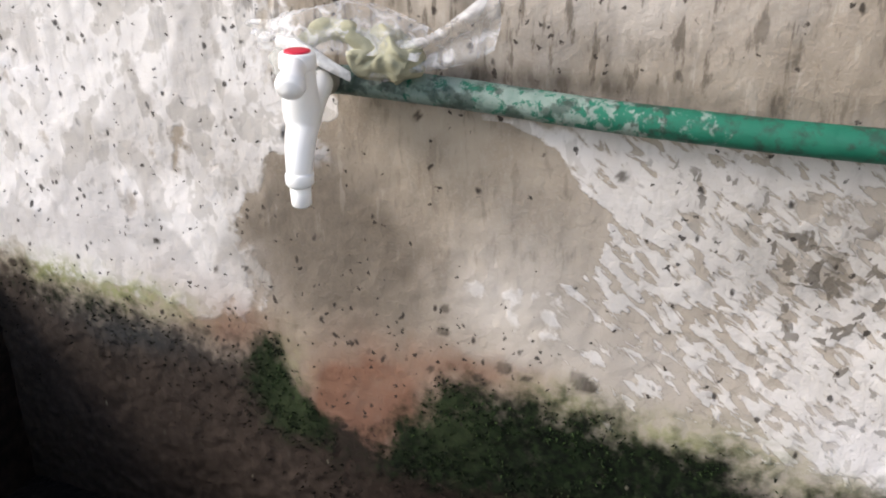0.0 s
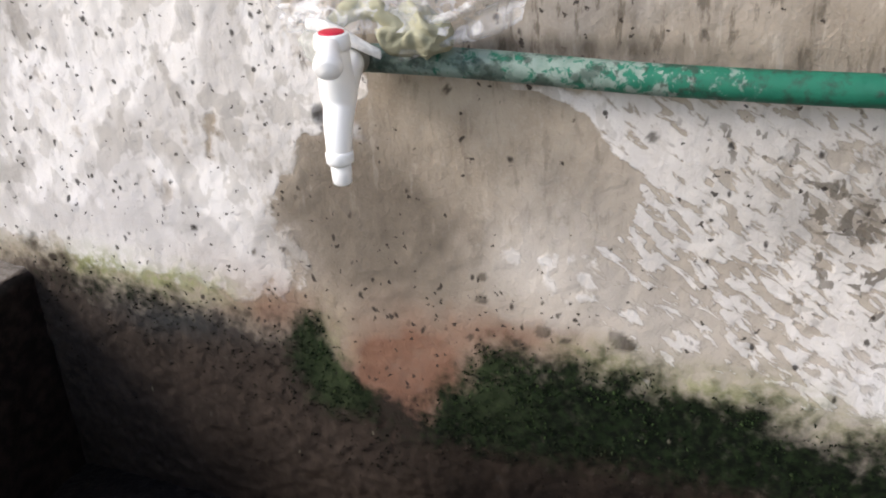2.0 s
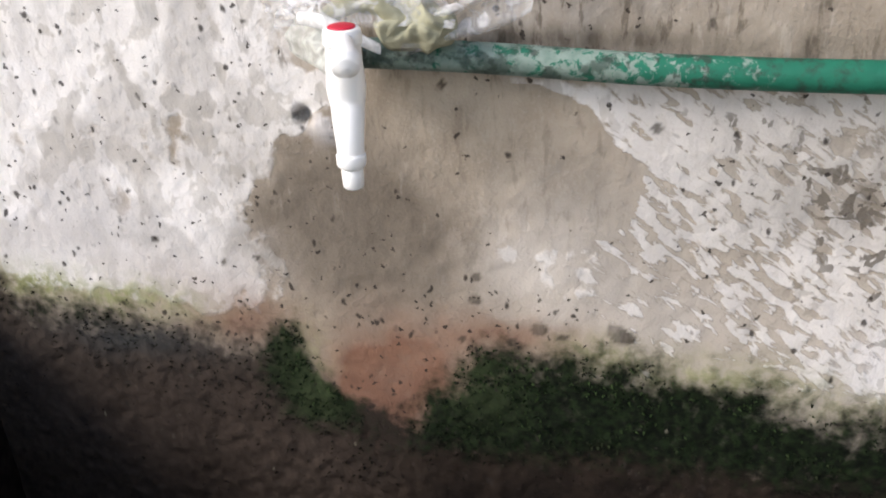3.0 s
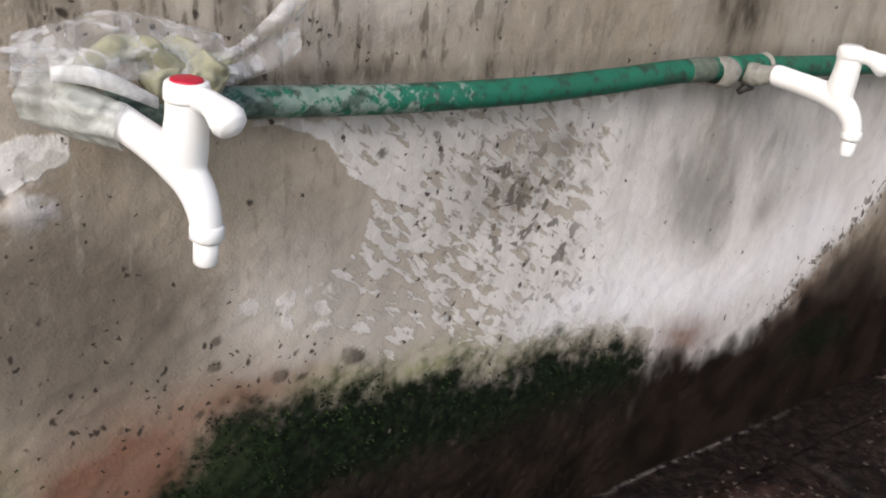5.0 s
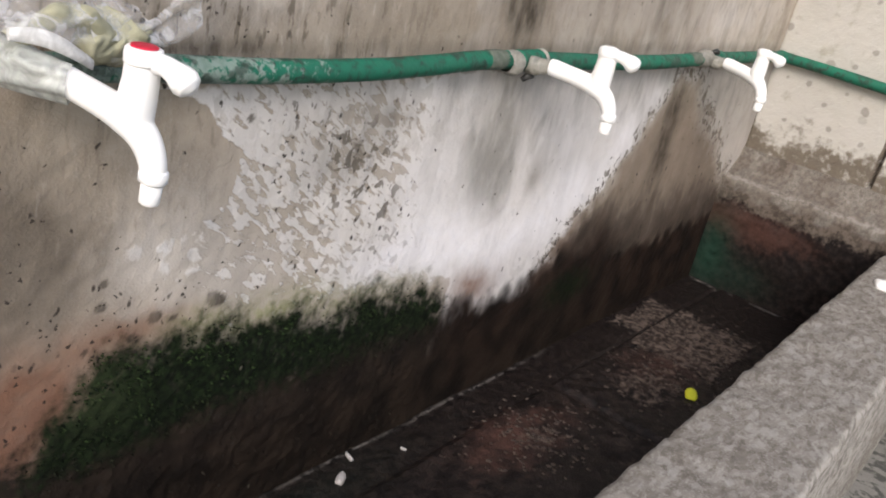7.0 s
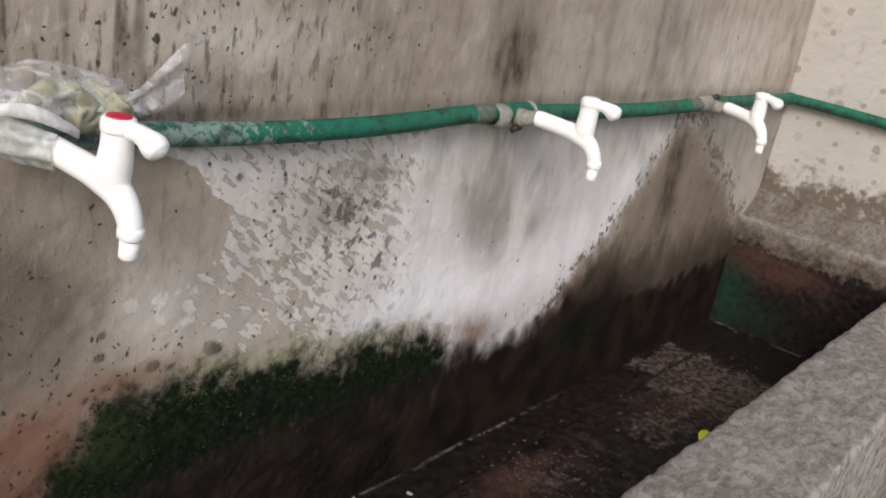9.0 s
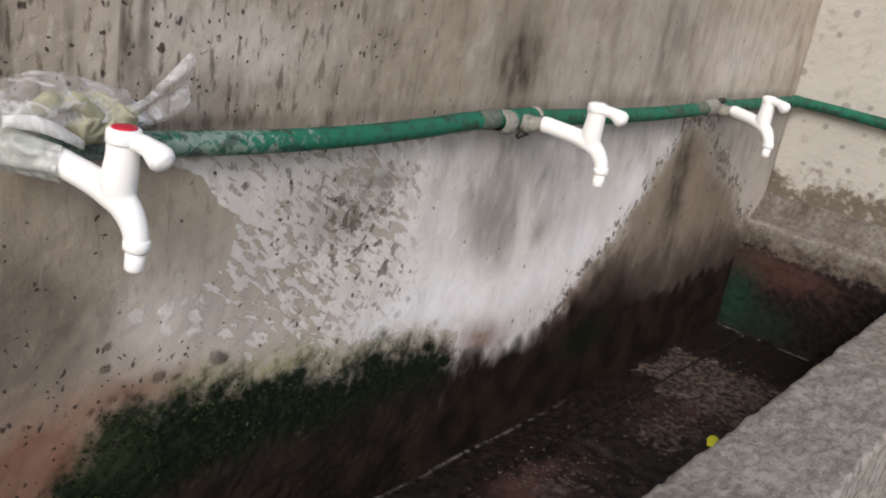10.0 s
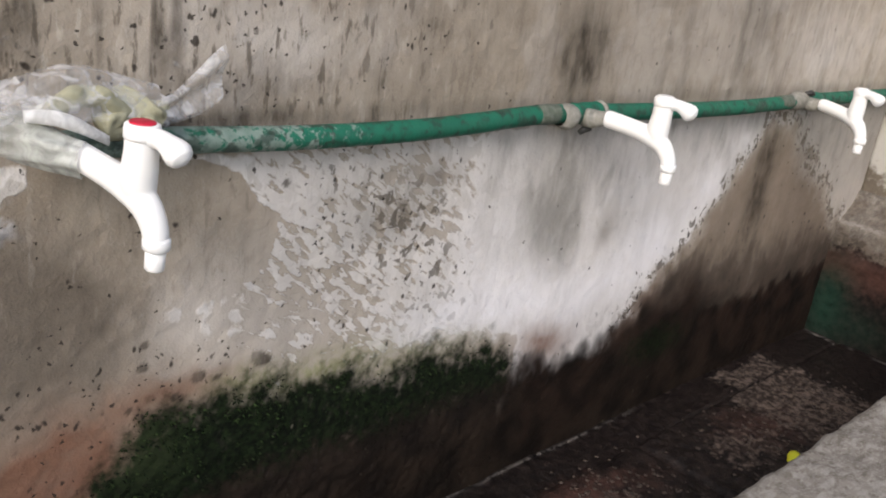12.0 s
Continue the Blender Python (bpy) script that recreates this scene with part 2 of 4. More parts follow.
def cement_material(name, dark, light, stain, share=0.5, rough=0.88):
    """Mottled worn cement in two tones with darker stains."""
    g = Graph(name)
    fine, mid, grain = g.noise(55, 5), g.noise(11, 4, 0.6), g.noise(260, 3)
    blotch = g.noise(26, 4, 0.55, g.stretch(1.6, 1, 1), 0.8)
    col = g.mix(mid, dark, light)
    col = g.mix(g.step(grain, 0.45, 0.7, 0, 0.5), col, light)
    col = g.mix(g.step(g.m("ADD", blotch, g.m("MULTIPLY", g.m("SUBTRACT", fine, 0.5), 0.4)), 0.62 - 0.2 * share, 0.76 - 0.2 * share, 0, 0.75), col, stain)
    col = g.mix(g.m("MULTIPLY", g.dots(34, 0.35, 0.22), 0.7), col, (0.05, 0.045, 0.04))
    return g.finish(col, rough, g.m("ADD", fine, g.m("MULTIPLY", grain, 0.4)), 0.003)


def trough_material(name, grit_dark, grit_light, relief):
    g = Graph(name)
    pale, rust, lime_lit, green = g.attr("layer_a")
    fine, mid, grain = g.noise(60, 5), g.noise(13, 4), g.noise(240, 3)
    pebble = g.noise(66, 4, 0.6)
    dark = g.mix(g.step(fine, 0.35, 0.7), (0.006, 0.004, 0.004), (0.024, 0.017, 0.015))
    grit = g.mix(g.step(pebble, 0.42, 0.58), grit_dark, grit_light)
    cement = g.mix(mid, (0.165, 0.148, 0.13), (0.285, 0.265, 0.24))
    worn = g.noise(80, 5, 0.65, g.stretch(0.7, 1.2, 1), 0.2)
    cement = g.mix(g.step(worn, 0.46, 0.62, 0, 0.62), cement, (0.10, 0.084, 0.070))
    cement = g.mix(g.step(grain, 0.5, 0.7, 0, 0.5), cement, (0.36, 0.345, 0.32))
    skew = g.node("ShaderNodeMapping")
    g.put(skew.inputs["Vector"], g.co)
    skew.inputs["Rotation"].default_value, skew.inputs["Scale"].default_value = (0, 0, radians(28)), (0.6, 1.3, 1)
    worn_off = g.noise(50, 4, 0.6, skew.outputs[0], 0.5)
    cement = g.mix(g.step(worn_off, 0.48, 0.38, 0, 0.40), cement, (0.40, 0.385, 0.36))
    cement = g.mix(g.step(worn_off, 0.55, 0.62, 0, 0.5), cement, (0.125, 0.108, 0.092))
    col = g.mix(g.step(g.m("ADD", rust, g.m("MULTIPLY", g.m("SUBTRACT", fine, 0.5), 0.5)), 0.25, 0.75), dark, g.mix(pebble, (0.036, 0.018, 0.014), (0.105, 0.052, 0.041)))
    col = g.mix(g.step(g.m("ADD", pale, g.m("MULTIPLY", g.m("SUBTRACT", fine, 0.5), 0.9)), 0.34, 0.68), col, g.mix(g.step(pale, 0.75, 0.98), grit, cement))
    col = g.mix(g.m("MULTIPLY", green, g.step(fine, 0.2, 0.45)), col, (0.013, 0.047, 0.031))
    col = g.mix(g.m("MULTIPLY", lime_lit, g.step(fine, 0.38, 0.6)), col, (0.42, 0.39, 0.36))
    rough = g.step(g.m("ADD", pale, lime_lit), 0.1, 0.6, 0.50, 0.88)
    return g.finish(col, rough, g.m("ADD", pebble, g.m("MULTIPLY", grain, 0.4)), relief, 0.22)


def pipe_material():
    g = Graph("worn_green_plastic")
    sep = g.node("ShaderNodeSeparateXYZ")
    g.put(sep.inputs[0], g.co)
    fine, mid = g.noise(75, 5), g.noise(26, 4, 0.6, None, 0.7)
    worn = g.step(sep.outputs[0], 0.48, 0.06, 0.08, 0.60)
    patchy = g.noise(115, 5, 0.65, g.stretch(0.8, 0.7, 0.7), 0.4)
    col = g.mix(mid, (0.007, 0.080, 0.050), (0.015, 0.185, 0.115))
    col = g.mix(g.step(g.m("ADD", worn, g.m("MULTIPLY", g.m("SUBTRACT", patchy, 0.5), 1.3)), 0.42, 0.54), col, g.mix(fine, (0.06, 0.14, 0.11), (0.36, 0.42, 0.38)))
    col = g.mix(g.step(fine, 0.54, 0.66, 0, 0.8), col, (0.030, 0.045, 0.035))
    col = g.mix(g.step(g.noise(34, 5, 0.65), 0.50, 0.62, 0, 0.72), col, (0.026, 0.045, 0.034))
    return g.finish(col, g.step(mid, 0.3, 0.7, 0.45, 0.75), fine, 0.002, 0.35)


def plain_material(name, a, b, rough, scale=60, spec=0.5, depth=0.0006):
    g = Graph(name)
    n = g.noise(scale, 4)
    return g.finish(g.mix(n, a, b), rough, n, depth, spec)


def film_material(name, a, b, thin, thick):
    g = Graph(name)
    n = g.noise(60, 4, 0.55, None, 1.0)
    g.finish(g.mix(n, a, b), 0.36, n, 0.0012, 0.5)
    g.put(g.bsdf.inputs["Alpha"], g.step(n, 0.35, 0.7, thin, thick))
    return g.mat


def tuft_material():
    g = Graph("moss_leaf")
    r = g.node("ShaderNodeNewGeometry").outputs["Random Per Island"]
    green = g.attr("layer_a")[0]
    lush = g.mix(g.m("POWER", green, 3.0), (0.012, 0.021, 0.008), (0.036, 0.062, 0.020))
    leaf = g.mix(g.m("POWER", r, 2.0), (0.002, 0.004, 0.002), lush)
    return g.finish(g.mix(green, g.mix(r, (0.005, 0.004, 0.003), (0.024, 0.018, 0.014)), leaf), 0.9, None, spec=0.15)


def pebble_material():
    g = Graph("dirty_gravel")
    r = g.node("ShaderNodeNewGeometry").outputs["Random Per Island"]
    n = g.noise(150, 3)
    return g.finish(g.mix(n, g.mix(r, (0.022, 0.016, 0.013), (0.110, 0.084, 0.070)), (0.045, 0.033, 0.027)), 0.75)


WALL = wall_material()
GROUND = cement_material("pale_cement_paving", (0.13, 0.125, 0.112), (0.27, 0.26, 0.24), (0.030, 0.033, 0.028), 0.85)
TROUGH = trough_material("stained_wet_cement", (0.030, 0.021, 0.017), (0.125, 0.096, 0.080), 0.0045)
KERB = trough_material("dirty_cement_edge", (0.080, 0.064, 0.052), (0.135, 0.110, 0.090), 0.0012)
PIPE = pipe_material()
WHITE_PLASTIC = plain_material("white_tap_plastic", (0.90, 0.90, 0.90), (0.93, 0.93, 0.93), 0.3, 20)
RED_PLASTIC = plain_material("red_plastic", (0.50, 0.006, 0.035), (0.60, 0.012, 0.05), 0.4)
TAPE = plain_material("dirty_white_tape", (0.10, 0.098, 0.082), (0.42, 0.405, 0.365), 0.7, 120, 0.3, 0.002)
SEALANT = plain_material("grey_green_sealant", (0.045, 0.070, 0.050), (0.20, 0.215, 0.18), 0.8, 90, 0.3, 0.004)
BLACK = plain_material("black_rubber", (0.015, 0.015, 0.015), (0.04, 0.04, 0.038), 0.6)
FILM = film_material("clear_plastic_film", (0.76, 0.77, 0.79), (0.92, 0.92, 0.94), 0.10, 0.48)
RAG = plain_material("yellowed_cloth", (0.24, 0.235, 0.155), (0.44, 0.43, 0.32), 0.9, 45, 0.2, 0.004)
CLOUDED = film_material("whitish_plastic_film", (0.70, 0.70, 0.70), (0.88, 0.88, 0.88), 0.6, 0.9)
CUFF = film_material("clouded_plastic_film", (0.34, 0.36, 0.33), (0.60, 0.62, 0.60), 0.45, 0.85)
TUFT = tuft_material()
PEBBLE = pebble_material()
YELLOW = plain_material("yellow_petal", (0.62, 0.66, 0.02), (0.78, 0.76, 0.05), 0.6)
PAPER = plain_material("wet_tissue", (0.34, 0.32, 0.31), (0.56, 0.54, 0.53), 0.8)

# ---- the back wall ----
MOSS_X = (-0.70, -0.57, -0.52, -0.46, -0.355, -0.29, -0.235, -0.210, -0.180, -0.150, -0.125, -0.10, -0.065, -0.03, 0.01, 0.03, 0.06,
          0.09, 0.14, 0.20, 0.255, 0.31, 0.36, 0.44, 0.53, 0.60, 0.65, 0.70, 0.75, 0.845, 1.02, 1.24, 1.51, 1.90)
MOSS_Z = (0.34, 0.345, 0.318, 0.312, 0.316, 0.305, 0.290, 0.303, 0.328, 0.312, 0.255, 0.18, 0.19, 0.250, 0.275, 0.297, 0.316,
          0.311, 0.302, 0.300, 0.287, 0.280, 0.268, 0.266, 0.268, 0.262, 0.242, 0.218, 0.205, 0.21, 0.235, 0.20, 0.15, 0.13)
TENT_X = (0.90, 1.00, 1.10, 1.20, 1.30, 1.37, 1.44, 1.56, 1.70, 1.84, 1.95)
TENT_Z = (0.15, 0.255, 0.335, 0.415, 0.54, 0.625, 0.61, 0.53, 0.44, 0.34, 0.26)


def wobble(x, z):
    wx = x + 0.045 * (fbm(x, z, 9, 4, 1) - 0.5) + 0.02 * (fbm(x, z, 40, 3, 2) - 0.5)
    wz = z + 0.045 * (fbm(x, z, 9, 4, 3) - 0.5) + 0.02 * (fbm(x, z, 40, 3, 4) - 0.5)
    return wx, wz


def moss_depth(x, z):
    """How far below the moss's upper edge a place on the back wall lies."""
    wx, wz = wobble(x, z)
    return np.interp(wx + 0.07 * (fbm(x, z, 17, 3, 9) - 0.5), MOSS_X, MOSS_Z) + 0.012 + 0.012 * ease(0.05, 0.15, x) * ease(0.58, 0.48, x) + 0.03 * (fbm(x, z, 45, 3, 8) - 0.5) - z


def tent_depth(x, z):
    wx, wz = wobble(x, z)
    return np.interp(wx, TENT_X, TENT_Z) + 0.085 * (fbm(x, z * 0.75, 28, 4, 5) - 0.5) - wz


# edges of the bare patch below the first tap, by height
BARE_Z = (0.42, 0.46, 0.50, 0.53, 0.55, 0.57, 0.585, 0.60, 0.62)
BARE_LEFT = (-0.215, -0.205, -0.185, -0.168, -0.150, -0.130, -0.100, -0.085, -0.08)
BARE_RIGHT = (0.09, 0.155, 0.186, 0.205, 0.160, 0.152, 0.142, 0.10, 0.04)


def wall_layers(x, z):
    wx, wz = wobble(x, z)
    hx, hz = x + 0.4 * (wx - x), z + 0.4 * (wz - z)
    low = 1 - ease(0.605, 0.63, z)
    depth = moss_depth(x, z)
    tent = tent_depth(x, z)
    inside = ease(-0.035, 0.075, tent)

    # whitewash
    bx = hx + 0.045 * (fbm(x, z, 32, 4, 35) - 0.5)
    bare = ease(-0.014, 0.014, bx - np.interp(hz, BARE_Z, BARE_LEFT)) * ease(0.014, -0.014, bx - np.interp(hz, BARE_Z, BARE_RIGHT)) * ease(0.425, 0.475, hz)
    left = ease(0.03, -0.03, x)
    wash = left * (0.74 - 0.22 * spot(hx, hz, -0.27, 0.555, 0.05, 0.022) - 0.20 * spot(hx, hz, -0.235, 0.515, 0.04, 0.03) - 0.22 * spot(hx, hz, -0.40, 0.53, 0.09, 0.030)
                   - 0.14 * spot(hx, hz, -0.34, 0.47, 0.06, 0.03) - 0.2 * spot(hx, hz, -0.50, 0.60, 0.06, 0.03))
    wash = wash + (1 - left) * (0.60 + 0.10 * spot(hx, hz, 0.22, 0.56, 0.07, 0.05) - 0.24 * spot(hx, hz, 0.20, 0.395, 0.10, 0.075) - 0.10 * spot(hx, hz, 0.33, 0.34, 0.09, 0.06)
                                - 0.12 * spot(hx, hz, 0.40, 0.53, 0.10, 0.05) + 0.10 * spot(hx, hz, 0.46, 0.36, 0.10, 0.06) + 0.25 * ease(0.48, 0.62, hx) - 0.85 * ease(1.46, 1.58, hx))
    blob = np.exp(-((((wx + 0.078) / 0.125) ** 2 + ((wz - 0.437) / 0.108) ** 2) ** 1.7))
    wash = wash * (1 - 0.85 * np.maximum(bare, blob)) - 0.9 * spot(x, z, -0.08, 0.29, 0.16, 0.06) - 0.30 * (1 - left) * ease(0.44, 0.36, hz) * ease(0.16, 0.06, hx)
    upper = 0.60 * ease(-0.02, -0.24, wx) + 0.18 * spot(x, z, 0.17, 0.72, 0.16, 0.07) + 0.12
    wash = low * wash + (1 - low) * upper
    shore = np.maximum(ease(-0.005, 0.055, -depth + 0.01), ease(0.62, 0.70, x))
    wash = wash * (1 - inside) * shore
    flake = low * ease(0.12, 0.20, hx) * ease(0.64, 0.46, hx + 0.4 * (hz - 0.4)) + 0.35 * (1 - low) * spot(x, z, 0.12, 0.74, 0.2, 0.1)
    chips = low * (0.95 * spot(hx, hz, 0.375, 0.515, 0.085, 0.045) + 0.5 * spot(hx, hz, 0.26, 0.575, 0.07, 0.025) + 0.5 * spot(hx, hz, 0.42, 0.44, 0.10, 0.04)
                   + 0.35 * spot(hx, hz, 0.45, 0.36, 0.12, 0.06) + 0.95 * np.exp(-((tent + 0.005) / 0.032) ** 2) * ease(0.85, 1.0, x))

    # lime bloom, soot, and plain soiling
    lime_lit = low * (0.95 * spot(wx, wz, 0.63, 0.330, 0.14, 0.055) + 0.65 * spot(wx, wz, 0.50, 0.33, 0.10, 0.05) + 0.85 * spot(wx, wz, 0.86, 0.315, 0.14, 0.045)
                  + 1.0 * spot(wx, wz, 1.02, 0.370, 0.12, 0.060) + 0.75 * spot(wx, wz, 1.17, 0.47, 0.08, 0.07) + 0.4 * spot(wx, wz, 1.27, 0.56, 0.06, 0.04)
                  + 0.35 * spot(wx, wz, 0.55, 0.44, 0.09, 0.06) + 0.25 * spot(wx, wz, 0.95, 0.50, 0.12, 0.08)
                  + 0.5 * spot(wx, wz, -0.42, 0.44, 0.14, 0.06) + 0.35 * spot(wx, wz, -0.50, 0.62, 0.12, 0.06) + (1.3 * ease(0.40, 0.55, fbm(x, z, 85, 3, 28))) * spot(x, z, -0.112, 0.560, 0.020, 0.018))
    lime_lit = lime_lit * (1 - ease(-0.05, 0.04, tent))
    band = x + 0.12 * (z - 0.45) + 0.03 * (fbm(x, z * 0.5, 12, 3, 29) - 0.5)
    grey = low * (1 - inside) * (0.85 * np.exp(-(((band - 0.715) / 0.062) ** 4)) * ease(0.33, 0.40, hz) * ease(0.60, 0.50, hz + 0.04 * fbm(x, z * 0.4, 30, 2, 27))
                                 + 0.40 * ease(0.46, 0.56, hz) * ease(0.55, 0.70, hx) + 0.30 * ease(0.46, 0.58, hx) * ease(0.36, 0.45, hz) + 0.35 * ease(0.52, 0.64, fbm(x, z * 0.35, 20, 4, 17)) * ease(0.48, 0.60, x) * ease(0.38, 0.48, z)
                                 + 0.58 * spot(hx, hz, 0.34, 0.53, 0.10, 0.06) + 0.35 * spot(hx, hz, 0.43, 0.56, 0.05, 0.03))
    soil = 0.60 * ease(-0.015, 0.025, depth) * ease(0.70, 0.60, x) + 0.97 * blob + 0.28 * bare * ease(0.04, -0.08, hx) + 0.04 * bare + 0.58 * inside \
        + (1 - low) * (0.30 * ease(0.02, 0.12, wx) * ease(1.6, 1.2, wx) - 0.20 * spot(x, z, 0.17, 0.73, 0.14, 0.05)) \
        + 0.30 * ease(0.54, 0.62, fbm(x, z * 0.75, 15, 3, 26)) * ease(-0.14, -0.22, wx) * ease(0.36, 0.42, wz) + low * 0.25 * ease(1.45, 1.6, wx) + 0.55 * spot(x, z, 0.856, 0.42, 0.020, 0.028)
    fade = low * (1 - inside) * (0.95 * ease(0.46, 0.60, wx) + 0.75 * spot(wx, wz, 0.10, 0.43, 0.085, 0.07) + 0.5 * spot(wx, wz, 0.22, 0.37, 0.10, 0.05)) + ease(-0.14, -0.24, wx) * ease(0.34, 0.38, wz) * ease(0.46, 0.42, wz) \
        + (1 - low) * (0.55 * spot(wx, wz, 0.17, 0.73, 0.14, 0.06) + 0.55 * spot(wx, wz, 1.5, 0.74, 0.25, 0.10) + 0.30 * ease(0.5, 0.62, fbm(x, z, 9, 4, 25)) + 0.18 * ease(0.5, 0.9, x))
    fade = fade * shore
    lime_lit = lime_lit * shore
    drip = (0.2 + 0.8 * ease(-0.26, -0.10, x)) * (1 - low) * (0.25 + 0.75 * ease(0.55, 0.20, x)) + low * (0.05 + 0.20 * bare + 0.10 * ease(0.45, 0.55, z) * (1 - inside))

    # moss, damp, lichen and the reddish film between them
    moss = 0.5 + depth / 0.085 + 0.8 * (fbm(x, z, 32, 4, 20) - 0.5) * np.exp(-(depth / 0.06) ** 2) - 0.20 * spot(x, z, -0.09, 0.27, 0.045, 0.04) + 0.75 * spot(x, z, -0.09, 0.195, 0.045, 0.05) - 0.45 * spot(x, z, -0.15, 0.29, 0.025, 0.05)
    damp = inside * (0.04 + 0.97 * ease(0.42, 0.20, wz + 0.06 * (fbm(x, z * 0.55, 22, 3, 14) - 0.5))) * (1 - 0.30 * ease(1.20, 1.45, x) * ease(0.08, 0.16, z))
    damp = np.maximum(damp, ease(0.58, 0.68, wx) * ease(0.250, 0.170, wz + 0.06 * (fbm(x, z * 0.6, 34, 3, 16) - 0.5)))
    rim = np.exp(-((depth - 0.03) / 0.075) ** 2) * (1 - ease(0.62, 0.70, x))
    green = rim * (0.25 + 0.50 * spot(x, z, 0.12, 0.26, 0.20, 0.1)) + 1.0 * spot(x, z, -0.16, 0.26, 0.05, 0.085) \
        + 0.7 * spot(x, z, 0.03, 0.24, 0.07, 0.08) + 0.8 * spot(x, z, 1.12, 0.15, 0.16, 0.06) + (0.10 + 0.55 * ease(0.12, 0.24, z)) * ease(0.0, 0.12, x) * ease(0.80, 0.62, x) + 0.35 * spot(x, z, -0.45, 0.32, 0.14, 0.025)
    moss = moss * (1 - 0.75 * ease(0.56, 0.74, wx + 0.2 * (fbm(x, z, 25, 3, 15) - 0.5))) + 0.35 * spot(wx, wz, 1.12, 0.15, 0.16, 0.06) * ease(0.6, 0.7, x)
    slate = 0.6 * spot(wx, wz, -0.38, 0.292, 0.11, 0.028) + 0.5 * spot(wx, wz, 0.10, 0.285, 0.04, 0.025)
    pink = 1.2 * spot(wx, wz, -0.050, 0.288, 0.085, 0.052) + 0.80 * spot(wx, wz, -0.235, 0.322, 0.055, 0.028) + 0.80 * spot(wx, wz, 0.075, 0.338, 0.08, 0.026) \
        + 1.3 * spot(wx, wz, -0.085, 0.215, 0.055, 0.07) + 0.9 * spot(wx, wz, 0.74, 0.235, 0.06, 0.035) + 0.3 * spot(wx, wz, -0.30, 0.36, 0.1, 0.03) \
        + 0.55 * np.exp(-((tent - 0.05) / 0.045) ** 2) * ease(0.7, 0.8, x) * ease(1.15, 0.95, x) + 0.15 * inside * ease(0.6, 0.45, wz)
    lichen = 1.0 * spot(wx, wz, -0.50, 0.352, 0.050, 0.022) + 0.8 * spot(wx, wz, -0.37, 0.345, 0.08, 0.020) + 0.55 * spot(wx, wz, 0.27, 0.312, 0.10, 0.022) \
        + 0.4 * spot(wx, wz, 0.17, 0.325, 0.04, 0.02) + 0.35 * spot(wx, wz, -0.165, 0.285, 0.03, 0.045) + 0.18 * np.exp(-((depth + 0.010) / 0.022) ** 2) * (ease(0.10, 0.18, x) * ease(0.66, 0.56, x) + ease(-0.24, -0.30, x)) + 0.35 * spot(wx, wz, 0.44, 0.285, 0.08, 0.02)

    # soot, drips and single dark marks, plus shade painted above the pipe
    runs = fbm(x, z * 0.10, 38, 4, 6)
    # the spot at 0.13, 0.685 is painted shade over the pipe
    grime_shade = 1.15 * spot(wx, wz, 0.70, 0.72, 0.055, 0.060) + 0.5 * spot(wx, wz, 1.20, 0.78, 0.06, 0.09) \
        + 0.45 * spot(wx, wz, 0.13, 0.685, 0.10, 0.028) + 1.15 * inside * spot(wx, wz, 1.40, 0.45, 0.05, 0.16) + 0.35 * inside * spot(wx, wz, 1.27, 0.34, 0.03, 0.1) \
        + 0.38 * spot(wx, wz, 0.44, 0.555, 0.045, 0.030) + 0.30 * spot(wx, wz, 0.36, 0.50, 0.06, 0.03)
    grime_shade = grime_shade + (1 - low) * (0.80 * ease(0.50, 0.68, runs) * ease(0.68, 0.76, z) * ease(0.32, 0.05, x) + 0.16 * ease(0.5, 0.7, runs))
    # dark band along the pipe's top: its shade on the wall, painted, strongest beside the bag
    grime_shade = grime_shade + 0.85 * ease(0.672, 0.650, z) * ease(0.63, 0.65, z) * ease(-0.02, 0.08, x) * (0.35 + 0.65 * ease(0.35, 0.1, x)) + 0.08 * ease(0.5, 0.65, runs)
    for cx, cz, r in ((0.034, 0.379, 0.007), (0.037, 0.406, 0.005), (0.019, 0.328, 0.005), (0.075, 0.331, 0.006), (0.104, 0.351, 0.009), (0.131, 0.342, 0.004), (0.183, 0.353, 0.012), (0.20, 0.571, 0.004), (0.003, 0.608, 0.004),
                      (-0.206, 0.405, 0.004), (-0.247, 0.397, 0.004), (-0.33, 0.417, 0.004), (-0.566, 0.354, 0.006)):
        grime_shade = grime_shade + 2.2 * ease(0.28, 0.62, spot(hx, hz, cx, cz, 1.2 * r, r) + 0.45 * (fbm(x, z, 120, 2, 32) - 0.5))
    # the sunk hole's inner shade, painted in as near black
    hole = np.exp(-((((wx + 0.137) / 0.008) ** 2 + ((wz - 0.571) / 0.009) ** 2) ** 2))
    grime_shade = grime_shade + 3.0 * hole
    speck = 0.5 * ease(0.20, -0.1, x) * ease(0.28, 0.33, z) + 0.16 + 0.9 * spot(x, z, 0.05, 0.34, 0.11, 0.045) + 1.7 * spot(x, z, -0.085, 0.22, 0.055, 0.06) + 0.25 * spot(x, z, 0.3, 0.55, 0.15, 0.08) \
        + 0.8 * spot(x, z, 0.03, 0.74, 0.22, 0.07) + 1.9 * np.exp(-((tent + 0.010) / 0.026) ** 2)
    speck = speck * (1 - 0.8 * ease(0.45, 0.6, x) * ease(0.05, 0.0, tent + 0.05)) * (1 - 0.5 * bare)
